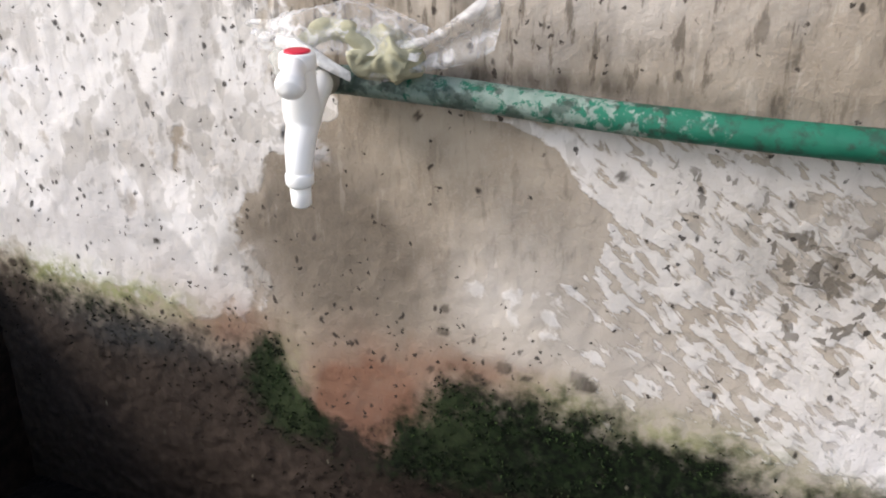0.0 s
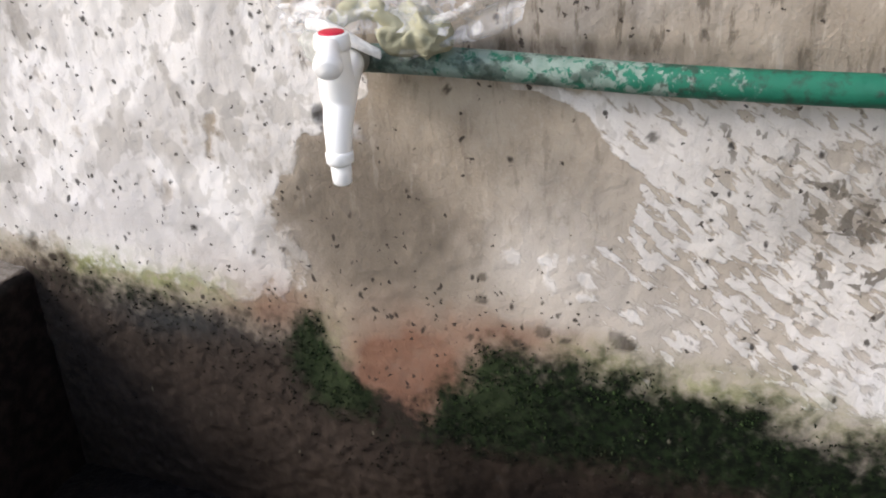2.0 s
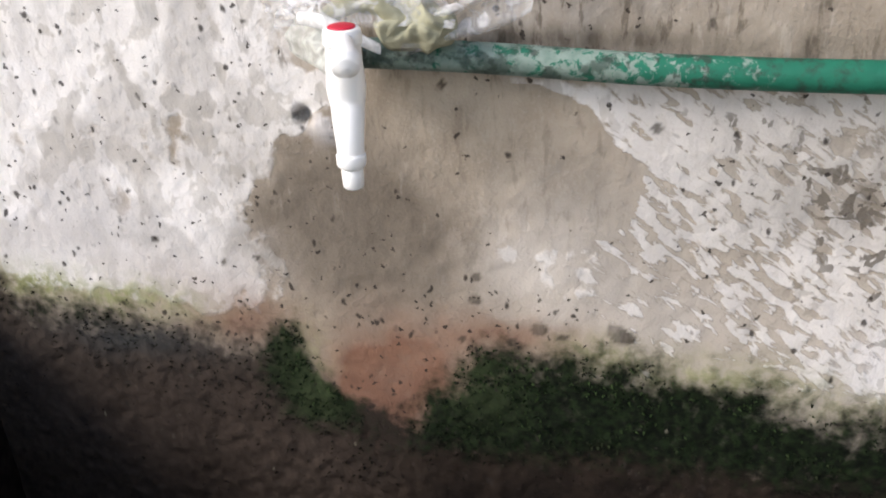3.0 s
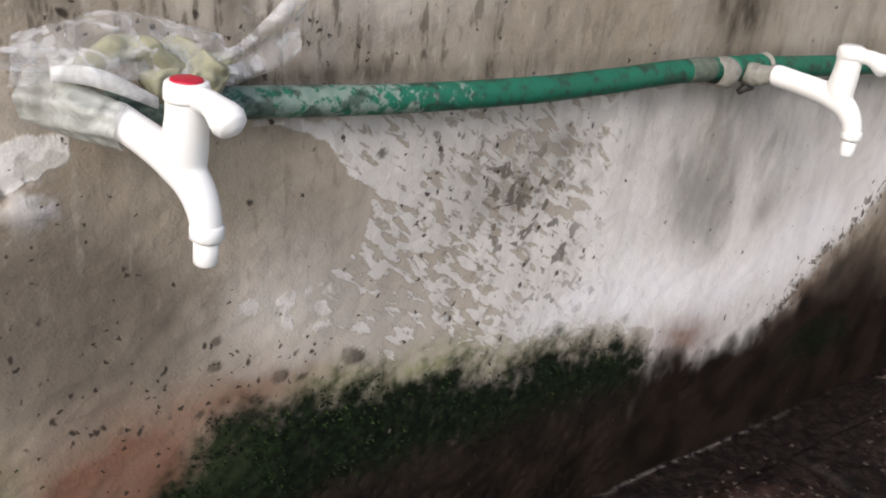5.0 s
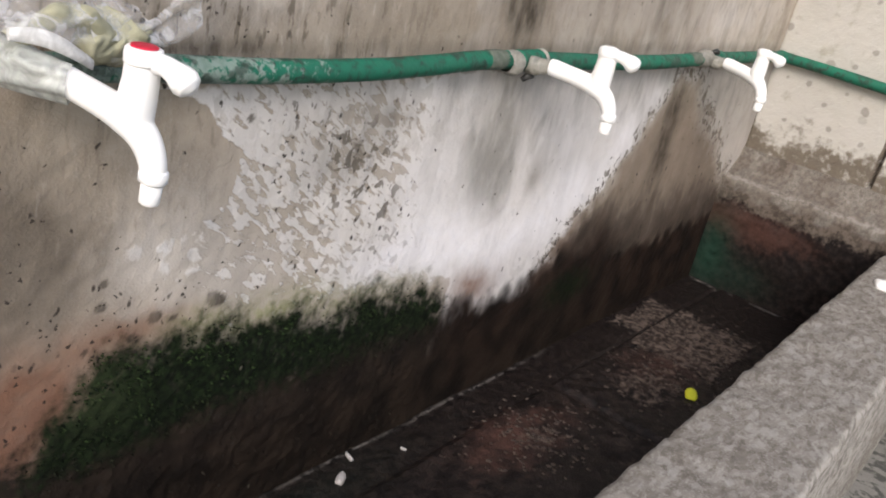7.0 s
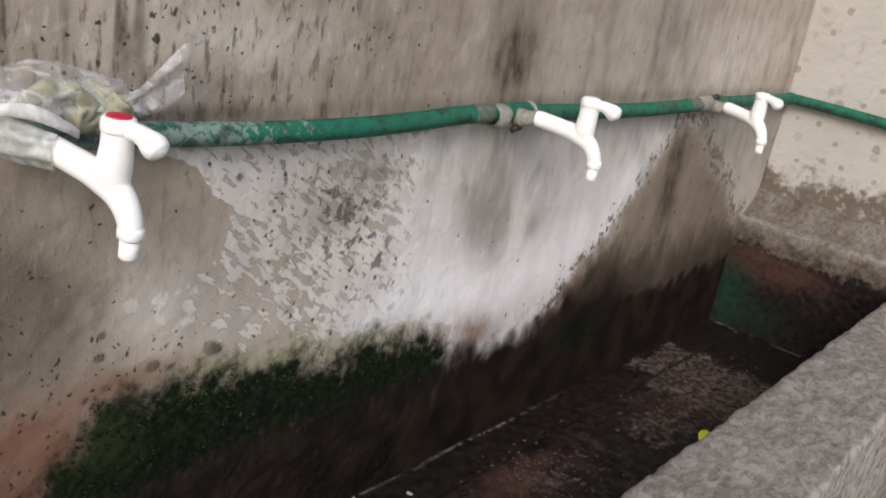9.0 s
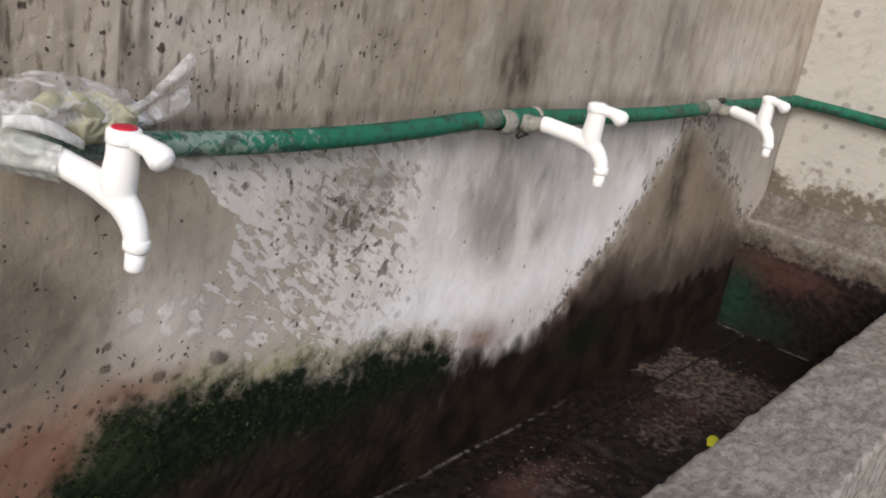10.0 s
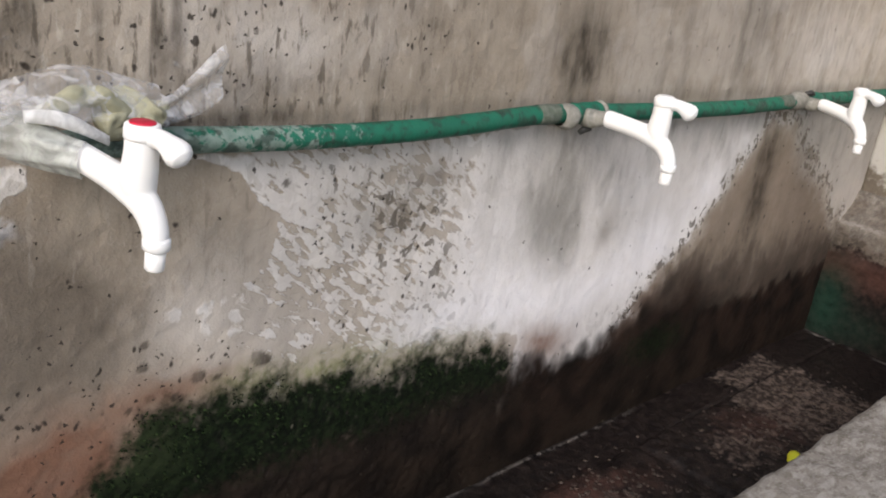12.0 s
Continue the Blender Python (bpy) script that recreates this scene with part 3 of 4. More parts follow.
    return {"layer_a": (wash, damp, moss, green), "layer_b": (pink, lichen, grime_shade, speck), "layer_c": (soil, lime_lit, flake, fade), "layer_d": (grey, chips, slate, drip), "layer_e": (ease(0.02, -0.16, x) * (0.4 + 0.6 * fbm(x, z, 12, 3, 33)), 0.85 * spot(wx, wz, -0.155, 0.255, 0.045, 0.08) + 0.5 * spot(wx, wz, 0.035, 0.262, 0.05, 0.045), 0, 0)}


def wall_place(x, z):
    depth = moss_depth(x, z)
    out = 0.004 * (fbm(x, z, 6, 3, 11) - 0.5) + 0.0025 * (fbm(x, z, 60, 3, 12) - 0.5)
    out = out + 0.005 * ease(0.0, 0.05, depth) * fbm(x, z, 90, 3, 13) * (1 - ease(0.6, 0.72, x))
    out = out - 0.016 * spot(x, z, -0.137, 0.571, 0.007, 0.008) + 0.006 * spot(x, z, -0.116, 0.560, 0.020, 0.018) * fbm(x, z, 85, 3, 28)
    return x, -out, z


WX = np.concatenate([np.linspace(-3.2, -0.75, 26), np.arange(-0.72, 0.80, 0.0032), np.arange(0.80, X_END + 0.03, 0.006)])
WZ = np.concatenate([np.linspace(-0.3, -0.02, 5), np.arange(-0.005, 0.93, 0.0034), np.linspace(0.95, 2.4, 16)])
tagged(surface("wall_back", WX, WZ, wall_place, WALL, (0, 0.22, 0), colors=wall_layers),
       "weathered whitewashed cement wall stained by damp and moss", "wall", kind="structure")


# ---- the end wall, with its upright joint ----
def end_place(u, z):
    out = 0.003 * (fbm(u, z, 8, 3, 21) - 0.5) + 0.002 * (fbm(u, z, 50, 3, 22) - 0.5)
    joint = np.exp(-(((u - 0.337 - 0.004 * (fbm(z, z, 12, 2, 5) - 0.5)) / 0.0045) ** 4))
    return X_END - out + 0.02 * joint, -u, z


EU = np.concatenate([np.arange(0.0, 0.325, 0.006), np.arange(0.325, 0.35, 0.0016), np.arange(0.352, 0.8, 0.008), np.linspace(0.82, 3.0, 20)])
EZ = np.concatenate([np.linspace(-0.3, 0.28, 8), np.arange(0.3, 1.0, 0.008), np.linspace(1.02, 2.4, 12)])


def end_material():
    g = Graph("cream_limewash_dirty_foot")
    dirt = g.attr("layer_a")[0]
    fine, mid, grain = g.noise(50, 5), g.noise(9, 4), g.noise(260, 3)
    col = g.mix(mid, (0.42, 0.40, 0.365), (0.54, 0.52, 0.485))
    col = g.mix(g.step(g.noise(22, 4), 0.58, 0.72, 0, 0.6), col, (0.33, 0.30, 0.25))
    col = g.mix(g.m("MULTIPLY", g.dots(24, 0.20, 0.16), 0.6), col, (0.19, 0.17, 0.15))
    soil = g.step(g.m("ADD", dirt, g.m("ADD", g.m("MULTIPLY", g.m("SUBTRACT", fine, 0.5), 1.5), g.m("MULTIPLY", g.m("SUBTRACT", g.noise(24, 4), 0.5), 1.2))), 0.35, 0.95)
    col = g.mix(soil, col, g.mix(fine, (0.085, 0.068, 0.052), (0.20, 0.17, 0.135)))
    return g.finish(col, 0.88, g.m("ADD", fine, g.m("MULTIPLY", grain, 0.4)), 0.003)


def end_layers(u, z):
    foot = 0.39 + 0.13 * fbm(u, z * 0.5, 14, 3, 24) - 0.45 * ease(0.58, 0.64, u)
    joint = np.exp(-(((u - 0.337) / 0.007) ** 4))
    dirt = 0.95 * ease(0.07, -0.06, z - foot) + 1.2 * joint + 0.45 * spot(u, z, 0.13, 0.50, 0.05, 0.02) + 0.3 * ease(0.03, 0.0, u) * ease(0.62, 0.4, z)
    return {"layer_a": (dirt, 0, 0, 0)}


END_SOILED = end_material()
tagged(surface("wall_end", EU, EZ, end_place, END_SOILED, (0.2, 0, 0), colors=end_layers),
       "cream limewashed end wall with a dark upright joint", "wall", kind="structure")

# ---- ground outside the trough ----
gx = np.concatenate([np.linspace(-60, -1.2, 20), np.arange(-1.1, 2.4, 0.03), np.linspace(2.6, 60, 20)])
gy = np.concatenate([np.linspace(-60, -2.1, 20), np.arange(-2.0, 0.3, 0.03), np.linspace(0.5, 60, 16)])
tagged(surface("ground", gx, gy, lambda x, y: (x, y, Z_GROUND + 0.008 * (fbm(x, y, 5, 3, 31) - 0.5)), GROUND),
       "pale worn cement paving with dark stains", "ground", kind="structure")

# ---- the wash trough: floor, two end walls, front parapet ----
trough = tagged(new("wash_trough"), "cement wash trough with grimy wet floor along the wall", "trough")


def box(x, y, x0, x1, y0, y1, soft):
    return ease(x0 - soft, x0 + soft, x) * ease(x1 + soft, x1 - soft, x) * ease(y0 - soft, y0 + soft, y) * ease(y1 + soft, y1 - soft, y)


def floor_place(x, y):
    z = 0.006 * (fbm(x, y, 9, 3, 41) - 0.5) + 0.003 * fbm(x, y, 70, 3, 42)
    slab = box(x, y, 0.985, 1.61 + 0.12 * (y + 0.2), -0.60, -0.094, 0.004)
    z = z + 0.010 * slab * (0.6 + 0.8 * fbm(x, y, 55, 3, 48)) + 0.006 * box(x, y, 0.2, 0.965, -0.60, -0.094, 0.006)
    return x, y, z - 0.007 * np.exp(-(((y + 0.090) / 0.005) ** 2)) * ease(0.95, 1.2, x)


def floor_layers(x, y):
    wx, wy = x + 0.08 * (fbm(x, y, 14, 4, 43) - 0.5), y + 0.06 * (fbm(x, y, 14, 4, 44) - 0.5)
    clump = fbm(x, y, 42, 4, 49)
    end = 1.61 + 0.12 * (y + 0.2)
    pale = 0.95 * box(wx, y, 1.30, 1.60, -0.30, -0.098, 0.02) * ease(end + 0.002, end - 0.008, x) + 0.9 * ease(1.33, 1.43, wx) * ease(1.62, 1.56, wx) * ease(-0.088, -0.080, y) * ease(-0.005, -0.025, wy) \
        + 0.60 * spot(wx, wy, 1.16, -0.22, 0.16, 0.09) + 0.62 * spot(wx, wy, 0.80, -0.18, 0.09, 0.055) + 0.34 * box(wx, y, 0.85, 0.962, -0.6, -0.25, 0.01)
    pale = np.minimum(pale, 0.66) * (0.62 + 0.60 * clump)
    rust = (0.15 + 0.8 * clump) * spot(wx, wy, 0.77, -0.15, 0.14, 0.08) + 0.5 * spot(wx, wy, 1.3, -0.2, 0.3, 0.12) + 0.3 * spot(wx, wy, 0.3, -0.2, 0.5, 0.2)
    lime_lit = 0.55 * np.exp(-(((y + 0.006 + 0.006 * (fbm(x, y, 10, 3, 45) - 0.5)) / 0.0028) ** 2)) * (0.3 + fbm(x, y, 20, 2, 46)) * ease(0.25, 0.5, x) * ease(1.2, 0.8, x)
    lime_lit = lime_lit + 0.6 * np.exp(-(((x - X_RIGHT + 0.012) / 0.004) ** 2)) * ease(0.0, -0.02, y) * ease(0.42, 0.52, fbm(x, y, 30, 3, 50))
    return {"layer_a": (pale, rust, lime_lit, 0.15 * spot(wx, wy, 0.1, -0.05, 0.4, 0.05))}


surface("trough_floor", np.arange(X_LEFT - 0.02, X_RIGHT + 0.02, 0.005), np.arange(Y_IN - 0.02, 0.012, 0.0042), floor_place, TROUGH,
        (0, 0, -0.05), trough, colors=floor_layers, label="dark wet cement floor with gravelly patches")


def resample(profile, step=0.006):
    """Evenly spaced places along a closed profile, each with its share of the way."""
    pts = [np.array(p, float) for p in profile]
    out = []
    for a, b in zip(pts, pts[1:] + pts[:1]):
        n = max(1, int(np.linalg.norm(b - a) / step))
        out += [a + (b - a) * k / n for k in range(n)]
    return np.array(out)


def bar(name, profile, along, to_world, layers, label):
    """A rough cement block: a closed profile (across, height) drawn out along a line."""
    P = resample(profile)
    index = np.arange(len(P), dtype=float)

    def place(u, k):
        k = k.astype(int)
        a, b = P[k, 0], P[k, 1]
        n = 0.006 * (fbm(u + a, b + a, 16, 3, 51) - 0.5) + 0.003 * (fbm(u + a, b + a, 70, 2, 52) - 0.5)
        return to_world(u, a + n, b + n)

    return surface(name, along, index, place, KERB, parent=trough, closed=True, label=label,
                   colors=lambda u, k: {"layer_a": layers(u, P[k.astype(int), 0], P[k.astype(int), 1])})


def end_wall_layers(u, a, b):
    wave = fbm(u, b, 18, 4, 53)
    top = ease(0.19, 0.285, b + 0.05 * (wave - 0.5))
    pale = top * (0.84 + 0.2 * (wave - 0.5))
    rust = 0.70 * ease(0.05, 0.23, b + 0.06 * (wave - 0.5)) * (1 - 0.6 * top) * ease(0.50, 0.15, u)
    green = 0.68 * spot(u, b, 0.03, 0.09, 0.05, 0.11) + 0.3 * spot(u, b, 0.13, 0.05, 0.08, 0.05)
    lime_lit = 0.4 * np.exp(-((b - Z_LEDGE + 0.002) / 0.005) ** 2)
    return pale, rust, lime_lit, green


Y_SPAN = np.arange(-0.004, 0.478, 0.006)
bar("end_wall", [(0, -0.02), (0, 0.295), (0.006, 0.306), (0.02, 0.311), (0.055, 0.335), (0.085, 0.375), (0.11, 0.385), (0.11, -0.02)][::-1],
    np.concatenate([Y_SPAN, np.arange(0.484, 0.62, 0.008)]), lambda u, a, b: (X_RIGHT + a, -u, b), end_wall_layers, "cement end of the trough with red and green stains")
# left end: pale top, inner face left dark in colour for its shade
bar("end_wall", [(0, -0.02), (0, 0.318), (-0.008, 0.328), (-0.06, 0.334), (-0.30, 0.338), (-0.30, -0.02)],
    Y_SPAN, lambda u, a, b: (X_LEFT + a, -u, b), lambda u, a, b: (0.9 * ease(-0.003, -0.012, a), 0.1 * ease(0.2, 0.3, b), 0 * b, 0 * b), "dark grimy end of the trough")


def parapet_layers(u, a, b):
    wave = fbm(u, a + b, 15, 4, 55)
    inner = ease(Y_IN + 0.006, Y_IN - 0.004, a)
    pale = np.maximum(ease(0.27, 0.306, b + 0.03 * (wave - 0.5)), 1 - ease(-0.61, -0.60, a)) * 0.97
    # outer face whitened by colour to look brightly lit
    lime_lit = 0.9 * (1 - ease(Y_OUT + 0.001, Y_OUT + 0.008, a)) * ease(0.0, 0.2, b)
    return pale, 0.5 * (1 - inner), lime_lit, 0 * b


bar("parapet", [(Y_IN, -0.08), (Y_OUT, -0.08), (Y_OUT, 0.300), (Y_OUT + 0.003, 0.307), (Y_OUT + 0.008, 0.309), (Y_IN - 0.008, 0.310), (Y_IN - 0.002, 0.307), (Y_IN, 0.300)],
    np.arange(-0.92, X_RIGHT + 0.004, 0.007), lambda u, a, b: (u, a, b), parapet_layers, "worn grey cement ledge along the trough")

# ---- the green pipe ----
pipe = tagged(new("water_pipe"), "worn green plastic water pipe along the wall", "pipe")
run_keys = [(-0.075, -0.022, 0.640), (-0.03, -0.022, 0.640), (0.06, -0.022, 0.638), (0.20, -0.021, 0.632), (0.36, -0.021, 0.631), (0.48, -0.021, 0.635), (0.60, -0.022, 0.641),
            (0.76, -0.022, 0.638), (1.13, -0.022, 0.631), (1.50, -0.022, 0.636), (1.90, -0.022, 0.637), (1.945, -0.026, 0.637),
            (1.957, -0.045, 0.636), (1.958, -0.15, 0.634), (1.958, -0.34, 0.628), (1.958, -0.60, 0.625), (1.958, -1.6, 0.62)]
part("pipe_run", tube(bmesh.new(), curve_points(run_keys, 10), 0.0137, 24), PIPE, pipe)
for x0, x1, z, r in ((0.592, 0.640, 0.641, 0.0150), (0.672, 0.735, 0.639, 0.0172), (1.325, 1.375, 0.635, 0.0150), (1.438, 1.50, 0.636, 0.0172), (1.925, 1.950, 0.637, 0.0165)):
    n = 14
    pts = [(x0 + (x1 - x0) * k / n, -0.022, z) for k in range(n + 1)]
    rad = [r * (0.96 + 0.10 * noise.noise((40 * p[0], 0, 3))) if 0 < k < n else r * 0.9 for k, p in enumerate(pts)]
    part("coupling", tube(bmesh.new(), pts, rad, 20), SEALANT if r < 0.016 else PIPE, pipe, "grimy pipe coupling" if r < 0.016 else "")


# ---- taps ----
def tape_wrap(x0, x1, radius):
    """The skin of a wad of sealing tape round the pipe."""
    def place(u, v):
        a = 2 * math.pi * v
        r = radius * (0.8 + 0.35 * math.sin(math.pi * u))
        return x0 + (x1 - x0) * u, -0.023 - r * math.cos(a), 0.637 + r * math.sin(a)
    return place


def build_tap(disc, label):
    tap = tagged(new("water_tap"), label, "tap", "taps on the pipe")
    bm = bmesh.new()
    inlet = curve_points([(0, -0.028, 0.0040), (0, -0.034, 0.0038), (0, -0.056, 0.0010), (0, -0.080, -0.0030), (0, -0.100, -0.0080), (0, -0.1180, -0.0180), (0, -0.1285, -0.034), (0, -0.1312, -0.050)], 6)
    size = [0.0118, 0.0130, 0.0126, 0.0131, 0.0142, 0.0130, 0.0113, 0.0104]
    tube(bm, inlet, [float(np.interp(i / 6, range(8), size)) for i in range(len(inlet))], 28)
    tube(bm, [(0, -0.1103, 0.041), (0, -0.1100, 0.026), (0, -0.1088, 0.013), (0, -0.1075, 0.003), (0, -0.1085, -0.007), (0, -0.1105, -0.015)], [0.0138, 0.0142, 0.0152, 0.0158, 0.0145, 0.0095], 28)
    body = part("body", bm, WHITE_PLASTIC, tap)
    blend = body.modifiers.new("moulded", "REMESH")
    blend.mode, blend.voxel_size, blend.use_smooth_shade = "VOXEL", 0.0013, True
    soften = body.modifiers.new("rounded", "SMOOTH")
    soften.factor, soften.iterations = 0.5, 16
    bm = bmesh.new()
    tube(bm, [(0, -0.1311, -0.0420), (0, -0.1312, -0.0430), (0, -0.1312, -0.0508), (0, -0.1311, -0.0520)], [0.0104, 0.0118, 0.0117, 0.0104], 24)
    tube(bm, [(0, -0.1311, -0.050), (0, -0.1300, -0.0695), (0, -0.1299, -0.0705)], [0.0088, 0.0084, 0.0078], 24)
    part("nozzle", bm, WHITE_PLASTIC, tap)
    bm = bmesh.new()
    tube(bm, [(0, -0.1105, 0.0385), (0, -0.1105, 0.0395), (0, -0.1102, 0.046), (0, -0.1100, 0.0500), (0, -0.1100, 0.0512)], [0.0147, 0.0152, 0.0150, 0.0143, 0.0126], 28)
    part("cap", bm, WHITE_PLASTIC, tap)
    bm = bmesh.new()
    tube(bm, [(0, -0.1100, 0.0505), (0, -0.1100, 0.0522), (0, -0.1100, 0.0526)], [0.0108, 0.0106, 0.0096], 28)
    part("disc", bm, disc, tap, "red plastic disc" if disc is RED_PLASTIC else "")
    bm = bmesh.new()
    out = [(0.008, 0.041), (0.018, 0.0420), (0.026, 0.0400), (0.0325, 0.0372), (0.0375, 0.0345), (0.0420, 0.0318), (0.0452, 0.0298)]
    arm = curve_points([(d * math.sin(radians(3)), -0.1105 - d * math.cos(radians(3)), z) for d, z in out], 5)
    size = [0.0090, 0.0082, 0.0090, 0.0112, 0.0122, 0.0102, 0.0040]
    tube(bm, arm, [float(np.interp(i / 5, range(7), size)) for i in range(len(arm))], 24)
    part("handle", bm, WHITE_PLASTIC, tap)
    bm = bmesh.new()
    tube(bm, [(0, 0.006, 0.0), (0, -0.010, 0.0), (0, -0.0105, 0.0), (0, -0.018, 0.002), (0, -0.0185, 0.003), (0, -0.030, 0.0038)], [0.0140, 0.0140, 0.0120, 0.0122, 0.0106, 0.0106], 20)
    part("thread", bm, TAPE, tap, "thread wrapped in dirty white tape")
    return tap


tap = build_tap(RED_PLASTIC, "white plastic water tap with a red disc on its cap")
tap.matrix_basis = pose(-0.074, -0.035, 0.643, 2, 0, 18)
plain_tap = build_tap(WHITE_PLASTIC, "plain white plastic water tap on the green pipe")
plain_tap.matrix_basis = pose(0.696, -0.036, 0.636, -2, -2.5, 13)
copy_thing(plain_tap, pose(1.436, -0.036, 0.632, -2, -1.5, -13))


# ---- plastic bag and rag bound round the first joint ----
def crumple(name, nu, nv, place, amount, seed, material, parent=None, label="", folds=19):
    """A thin crumpled skin over a u, v shape, with sharp folds."""
    bm = bmesh.new()
    rows = []
    for i in range(nu + 1):
        row = []
        for j in range(nv + 1):
            p = Vector(place(i / nu, j / nv))
            q = p * folds + Vector((seed, seed * 2, 0))
            fold = abs(noise.noise(q)) + 0.5 * abs(noise.noise(q * 2.3)) + 0.10 * abs(noise.noise(q * 5))
            d = Vector((noise.noise(q + Vector((9, 0, 0))), noise.noise(q + Vector((0, 9, 0))), noise.noise(q + Vector((0, 0, 9)))))
            row.append(bm.verts.new(p + d * amount + Vector((0, -1, 0.4)) * (fold - 0.45) * amount))
        rows.append(row)
    for a, b in zip(rows, rows[1:]):
        for j in range(nv):
            bm.faces.new((a[j], b[j], b[j + 1], a[j + 1]))
    return part(name, bm, material, parent, label)


bag = tagged(new("plastic_bag"), "crumpled clear plastic bag tied round the pipe joint", "plastic bag")


def bag_shawl(u, v):
    x = -0.122 + 0.150 * u - 0.012 * v * (1 - u)
    a = 2.1 * v - 0.45
    r = 0.020 + 0.013 * math.sin(math.pi * (0.15 + 0.75 * u)) + 0.0022 * math.sin(17 * v + 4 * u)
    return x, -0.034 - 1.1 * r * math.sin(a), 0.672 + 0.010 * math.sin(2.6 * u) + r * math.cos(a) - 0.006 * u


def bag_tail(u, v):
    w = 0.029 - 0.009 * math.sin(math.pi * min(1, 1.25 * u)) + 0.003 * u
    x = -0.012 + 0.104 * u + 0.016 * (v - 0.5) * (1 - 0.6 * u)
    return x, -0.058 + 0.022 * u - (0.007 - 0.003 * u) * math.sin(9 * v + 1.2 * u), 0.668 + 0.010 * u + 0.032 * u ** 2 + 1.5 * w * (v - 0.5)


def bag_corner(u, v):
    return -0.085 - 0.055 * u, -0.058 + 0.006 * math.sin(6 * v), 0.684 + 0.006 * u + (0.028 - 0.014 * u) * (v - 0.5)


crumple("wrap", 56, 44, bag_shawl, 0.0075, 3, FILM, bag)
crumple("tail", 48, 36, bag_tail, 0.0065, 8, FILM, bag)
crumple("corner", 20, 16, bag_corner, 0.008, 14, FILM, bag)


def bag_band(u, v):
    a = 2 * math.pi * v
    r = 0.0052 + 0.002 * math.sin(math.pi * u)
    return -0.104 + 0.070 * u, -0.066 - 0.010 * math.sin(math.pi * u) - 0.5 * r * math.cos(a), 0.680 - 0.026 * u ** 1.4 + 0.006 * math.sin(math.pi * u) + r * math.sin(a)


crumple("band", 30, 14, bag_band, 0.004, 18, CLOUDED, bag, "rolled whitish edge of the bag")
def rag_ball(u, v):
    a, b = 2 * math.pi * v, math.pi * u
    return -0.006 + 0.034 * math.cos(b), -0.046 - 0.022 * math.sin(b) * math.cos(a), 0.671 + 0.023 * math.sin(b) * math.sin(a)


rag = tagged(new("rag"), "yellowed rag stuffed into the plastic on the pipe", "rag")
crumple("cloth", 60, 64, rag_ball, 0.0095, 21, RAG, rag, folds=42)


def rag_band(u, v):
    a = 2 * math.pi * v
    return -0.095 + 0.09 * u, -0.050 - 0.010 * math.cos(a) - 0.006 * math.sin(3 * u), 0.692 - 0.024 * (2 * u - 1.05) ** 2 + 0.010 * math.sin(a)


crumple("cloth_fold", 50, 36, rag_band, 0.006, 27, RAG, rag, folds=42)


def bag_cuff(u, v):
    a = 2 * math.pi * v
    r = 0.0215 - 0.0055 * u + 0.0014 * math.sin(7 * a + 3 * u)
    side, up = math.cos(a), math.sin(a)
    return -0.108 + 0.046 * u + 0.7 * r * side, -0.034 - 0.046 * u + 0.7 * r * side, 0.659 - 0.016 * u + r * up


crumple("cuff", 30, 44, bag_cuff, 0.005, 33, CUFF, bag, "greyish fold of plastic round the tap's inlet")

for k, (x0, x1, r) in enumerate(((0.640, 0.676, 0.0175), (1.372, 1.440, 0.0165), (0.735, 0.748, 0.0165))):
    crumple("tape", 14, 26, tape_wrap(x0, x1, r), 0.007, 41 + 5 * k, TAPE, pipe, "wad of dirty sealing tape")
part("washer", tube(bmesh.new(), [(0.688, -0.030, 0.612), (0.694, -0.034, 0.618), (0.704, -0.038, 0.620)], [0.004, 0.0055, 0.004], 10), BLACK, pipe, "black rubber scrap at the joint")
part("washer", tube(bmesh.new(), [(1.420, -0.030, 0.652), (1.432, -0.036, 0.655), (1.446, -0.036, 0.652)], [0.004, 0.006, 0.004], 10), BLACK, pipe, "black rubber scrap at the joint")

# ---- loose bits ----
def scrap(name, x, y, z, length, width, turn, thick, material, label, category):
    bm = bmesh.new()
    rings = []
    n = 8
    for i in range(n + 1):
        t = i / n
        w = width * (0.35 + 0.65 * math.sin(math.pi * (0.12 + 0.76 * t)) ** 0.6)
        lift = thick * (0.6 + 0.8 * noise.noise((7 * t, length * 90, 2)))
        rings.append([bm.verts.new((length * (t - 0.5), s * w / 2, h)) for s, h in ((-1, 0), (-0.8, thick + lift * 0.3), (0.1, thick * 1.5 + lift), (0.85, thick + lift * 0.2), (1, 0))])
    for a, b in zip(rings, rings[1:]):
        for k in range(5):
            bm.faces.new((a[k], b[k], b[(k + 1) % 5], a[(k + 1) % 5]))
    bm.faces.new(rings[0])
    bm.faces.new(rings[-1][::-1])
    ob = part(name, bm, material)
    ob.matrix_basis = pose(x, y, z, 0, 0, turn)
    return tagged(ob, label, category)


scrap("petal", 1.200, -0.297, 0.0125, 0.042, 0.028, 20, 0.003, YELLOW, "bright yellow petal lying on the trough floor", "petal")
scrap("plastic_strip", 1.443, -0.552, 0.309, 0.108, 0.050, -66, 0.007, WHITE_PLASTIC, "white plastic strip lying on the cement ledge", "plastic strip")
scrap("tissue", 0.425, -0.048, 0.002, 0.026, 0.015, 30, 0.004, PAPER, "scrap of wet white tissue on the trough floor", "tissue")
scrap("tissue", 0.475, -0.018, 0.002, 0.019, 0.007, 75, 0.003, PAPER, "small scrap of wet white tissue by the wall", "tissue")
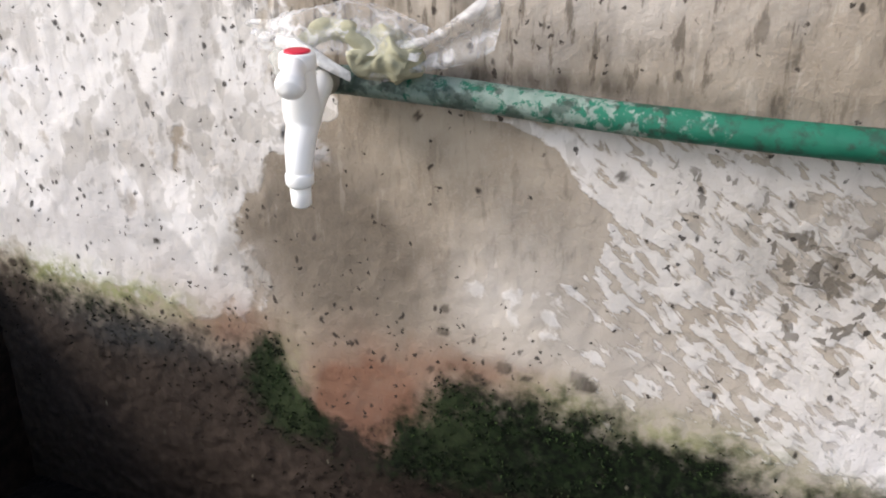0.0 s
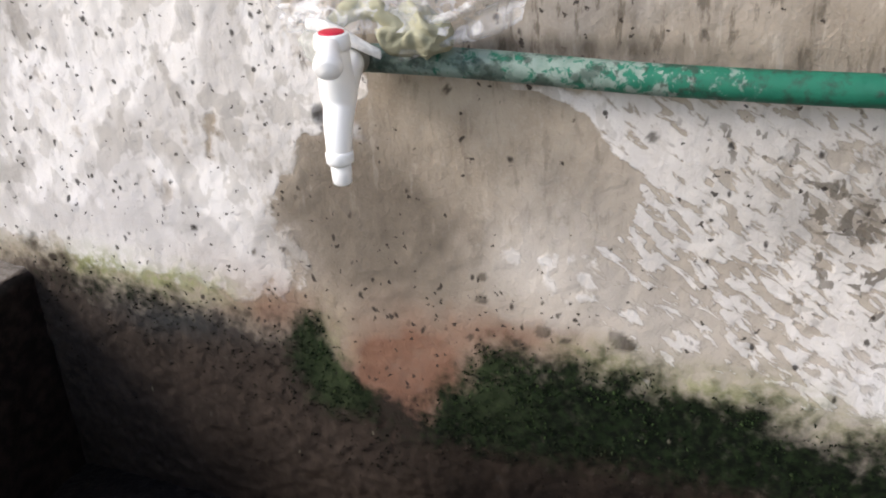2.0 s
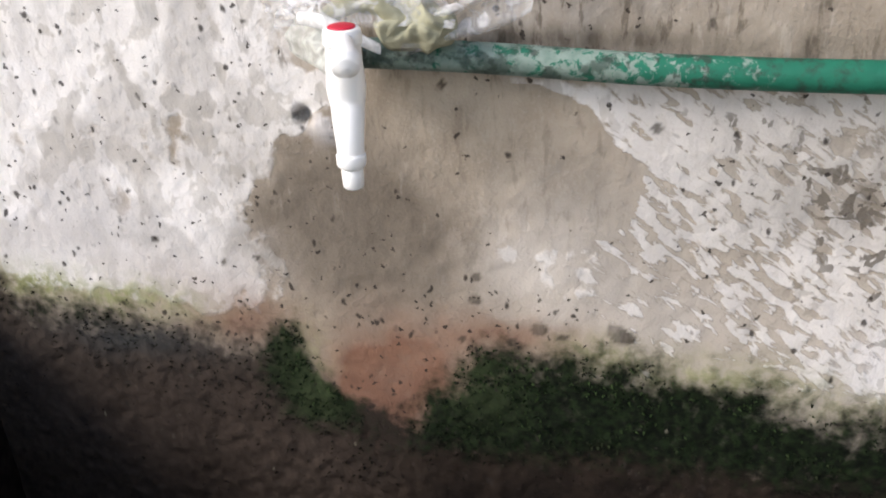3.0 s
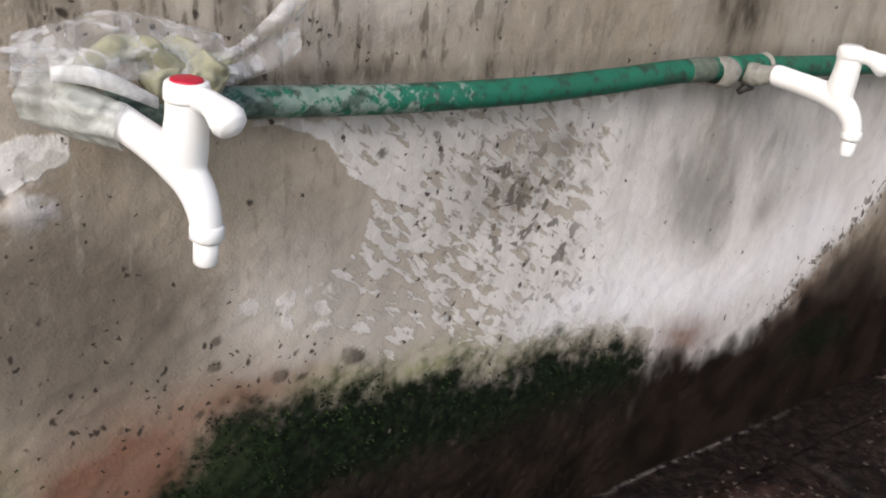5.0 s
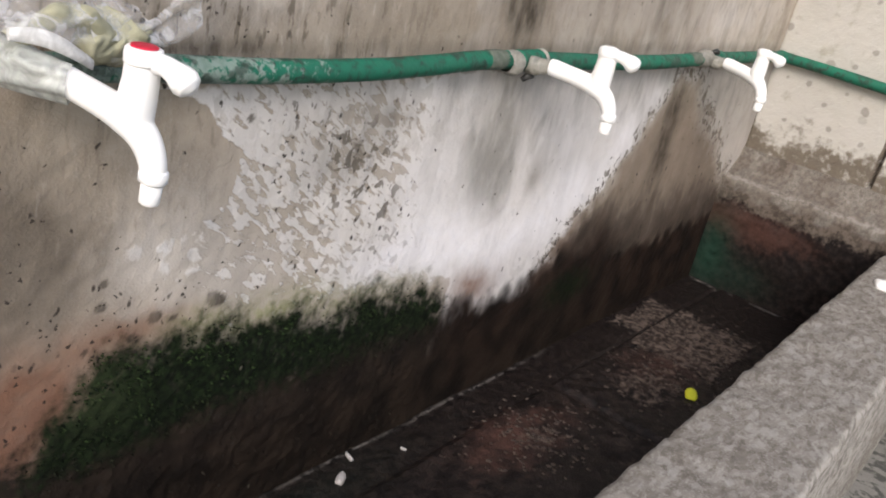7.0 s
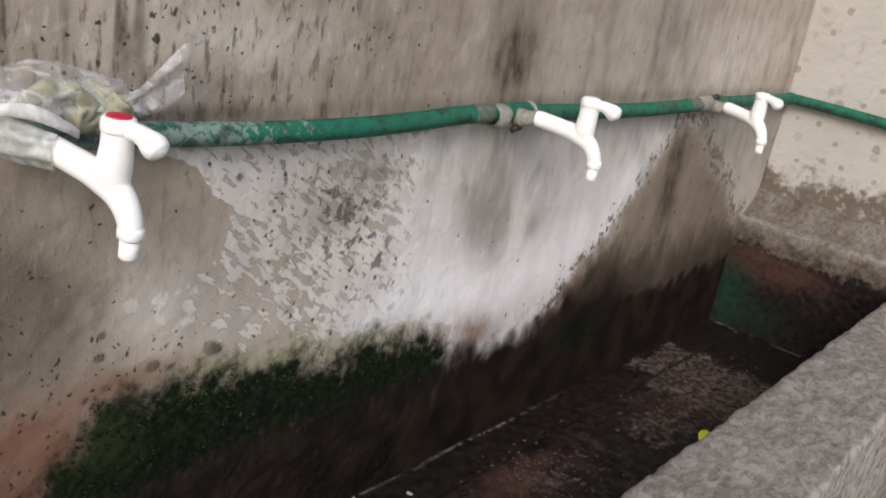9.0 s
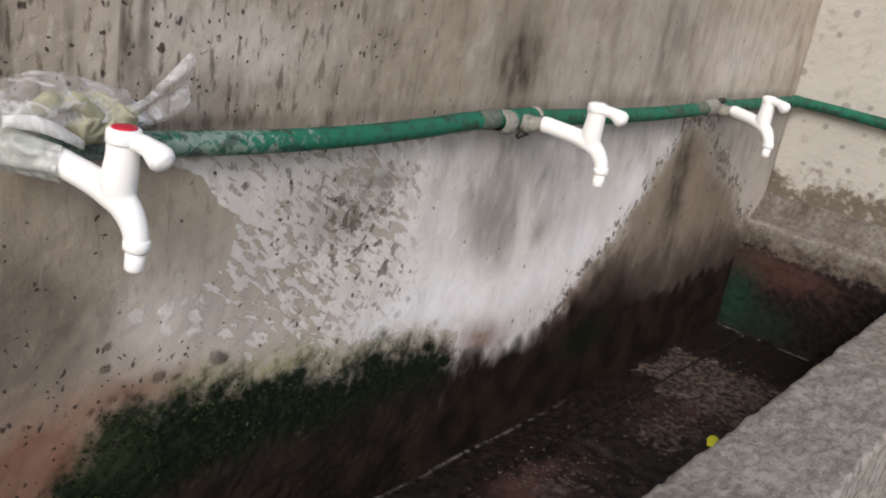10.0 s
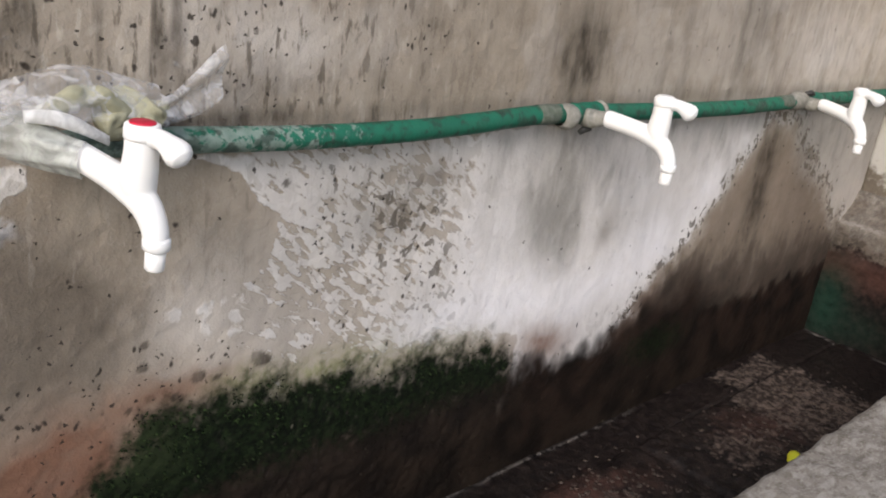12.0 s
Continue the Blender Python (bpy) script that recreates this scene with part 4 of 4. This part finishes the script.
scrap("tissue", 0.565, -0.055, 0.002, 0.010, 0.006, 110, 0.002, PAPER, "tiny scrap of wet white tissue on the floor", "tissue")


# ---- moss tufts and gravel ----
def moss_tufts():
    rng = np.random.RandomState(7)
    x = rng.uniform(-0.60, 1.35, 60000)
    z = rng.uniform(0.0, 0.40, 60000)
    d = moss_depth(x, z)
    layers = wall_layers(x, z)["layer_a"]
    green = np.clip(layers[3], 0, 1)
    keep = (rng.rand(len(x)) < np.clip(0.015 + 0.42 * green, 0, 0.5) * ease(-0.012, 0.03, d) * (0.12 + 0.88 * ease(0.40, 0.58, fbm(x, z, 24, 3, 30)))) & (x < rng.uniform(0.56, 0.70, len(x)))
    x, z, green = x[keep], z[keep], green[keep]
    n = len(x)
    base = np.stack(wall_place(x, z), -1)
    verts, tone = [], []
    for k in range(3):
        a = rng.uniform(0, 2 * np.pi, n)
        size = rng.uniform(0.002, 0.0055, n)
        tip = base + np.stack([np.cos(a) * size * 0.8, -rng.uniform(0.3, 1.0, n) * size, np.sin(a) * size * 0.8 + 0.001], -1)
        side = np.stack([-np.sin(a) * size * 0.35, 0 * a, np.cos(a) * size * 0.35], -1)
        verts += [base + side + (0, 0.001, 0), base - side + (0, 0.001, 0), tip]
    pts = np.stack(verts, 1).reshape(-1, 3)
    me = bpy.data.meshes.new("moss")
    me.from_pydata(pts.tolist(), [], np.arange(len(pts)).reshape(-1, 3).tolist())
    tones = np.zeros((len(pts), 4), dtype=np.float32)
    tones[:, 0] = np.repeat(green, 9)
    me.attributes.new("layer_a", "FLOAT_COLOR", "POINT").data.foreach_set("color", tones.ravel())
    me.materials.append(TUFT)
    return tagged(new("moss", me), "dark green moss growing on the damp wall", "moss", kind="stuff")


moss_tufts()


def gravel():
    rng = random.Random(12)
    bm = bmesh.new()
    for cx, cy, sx, sy, count in ((1.46, -0.21, 0.15, 0.09, 260), (1.18, -0.23, 0.18, 0.09, 200), (0.79, -0.17, 0.11, 0.07, 200), (1.50, -0.05, 0.08, 0.02, 50)):
        for _ in range(count):
            x, y = rng.gauss(cx, sx * 0.7), rng.gauss(cy, sy * 0.7)
            if not (X_LEFT < x < X_RIGHT - 0.02 and Y_IN + 0.02 < y < -0.015):
                continue
            r = rng.uniform(0.0020, 0.0062)
            z = float(floor_place(np.array([x]), np.array([y]))[2][0])
            m = pose(x, y, z, 0, 0, rng.uniform(0, 360)) @ Matrix.Diagonal((1, rng.uniform(0.6, 1), rng.uniform(0.3, 0.5), 1))
            bmesh.ops.create_icosphere(bm, subdivisions=1, radius=r, matrix=m)
    return tagged(part("gravel", bm, PEBBLE), "dirty gravel stuck to the trough floor", "gravel", kind="stuff")


gravel()
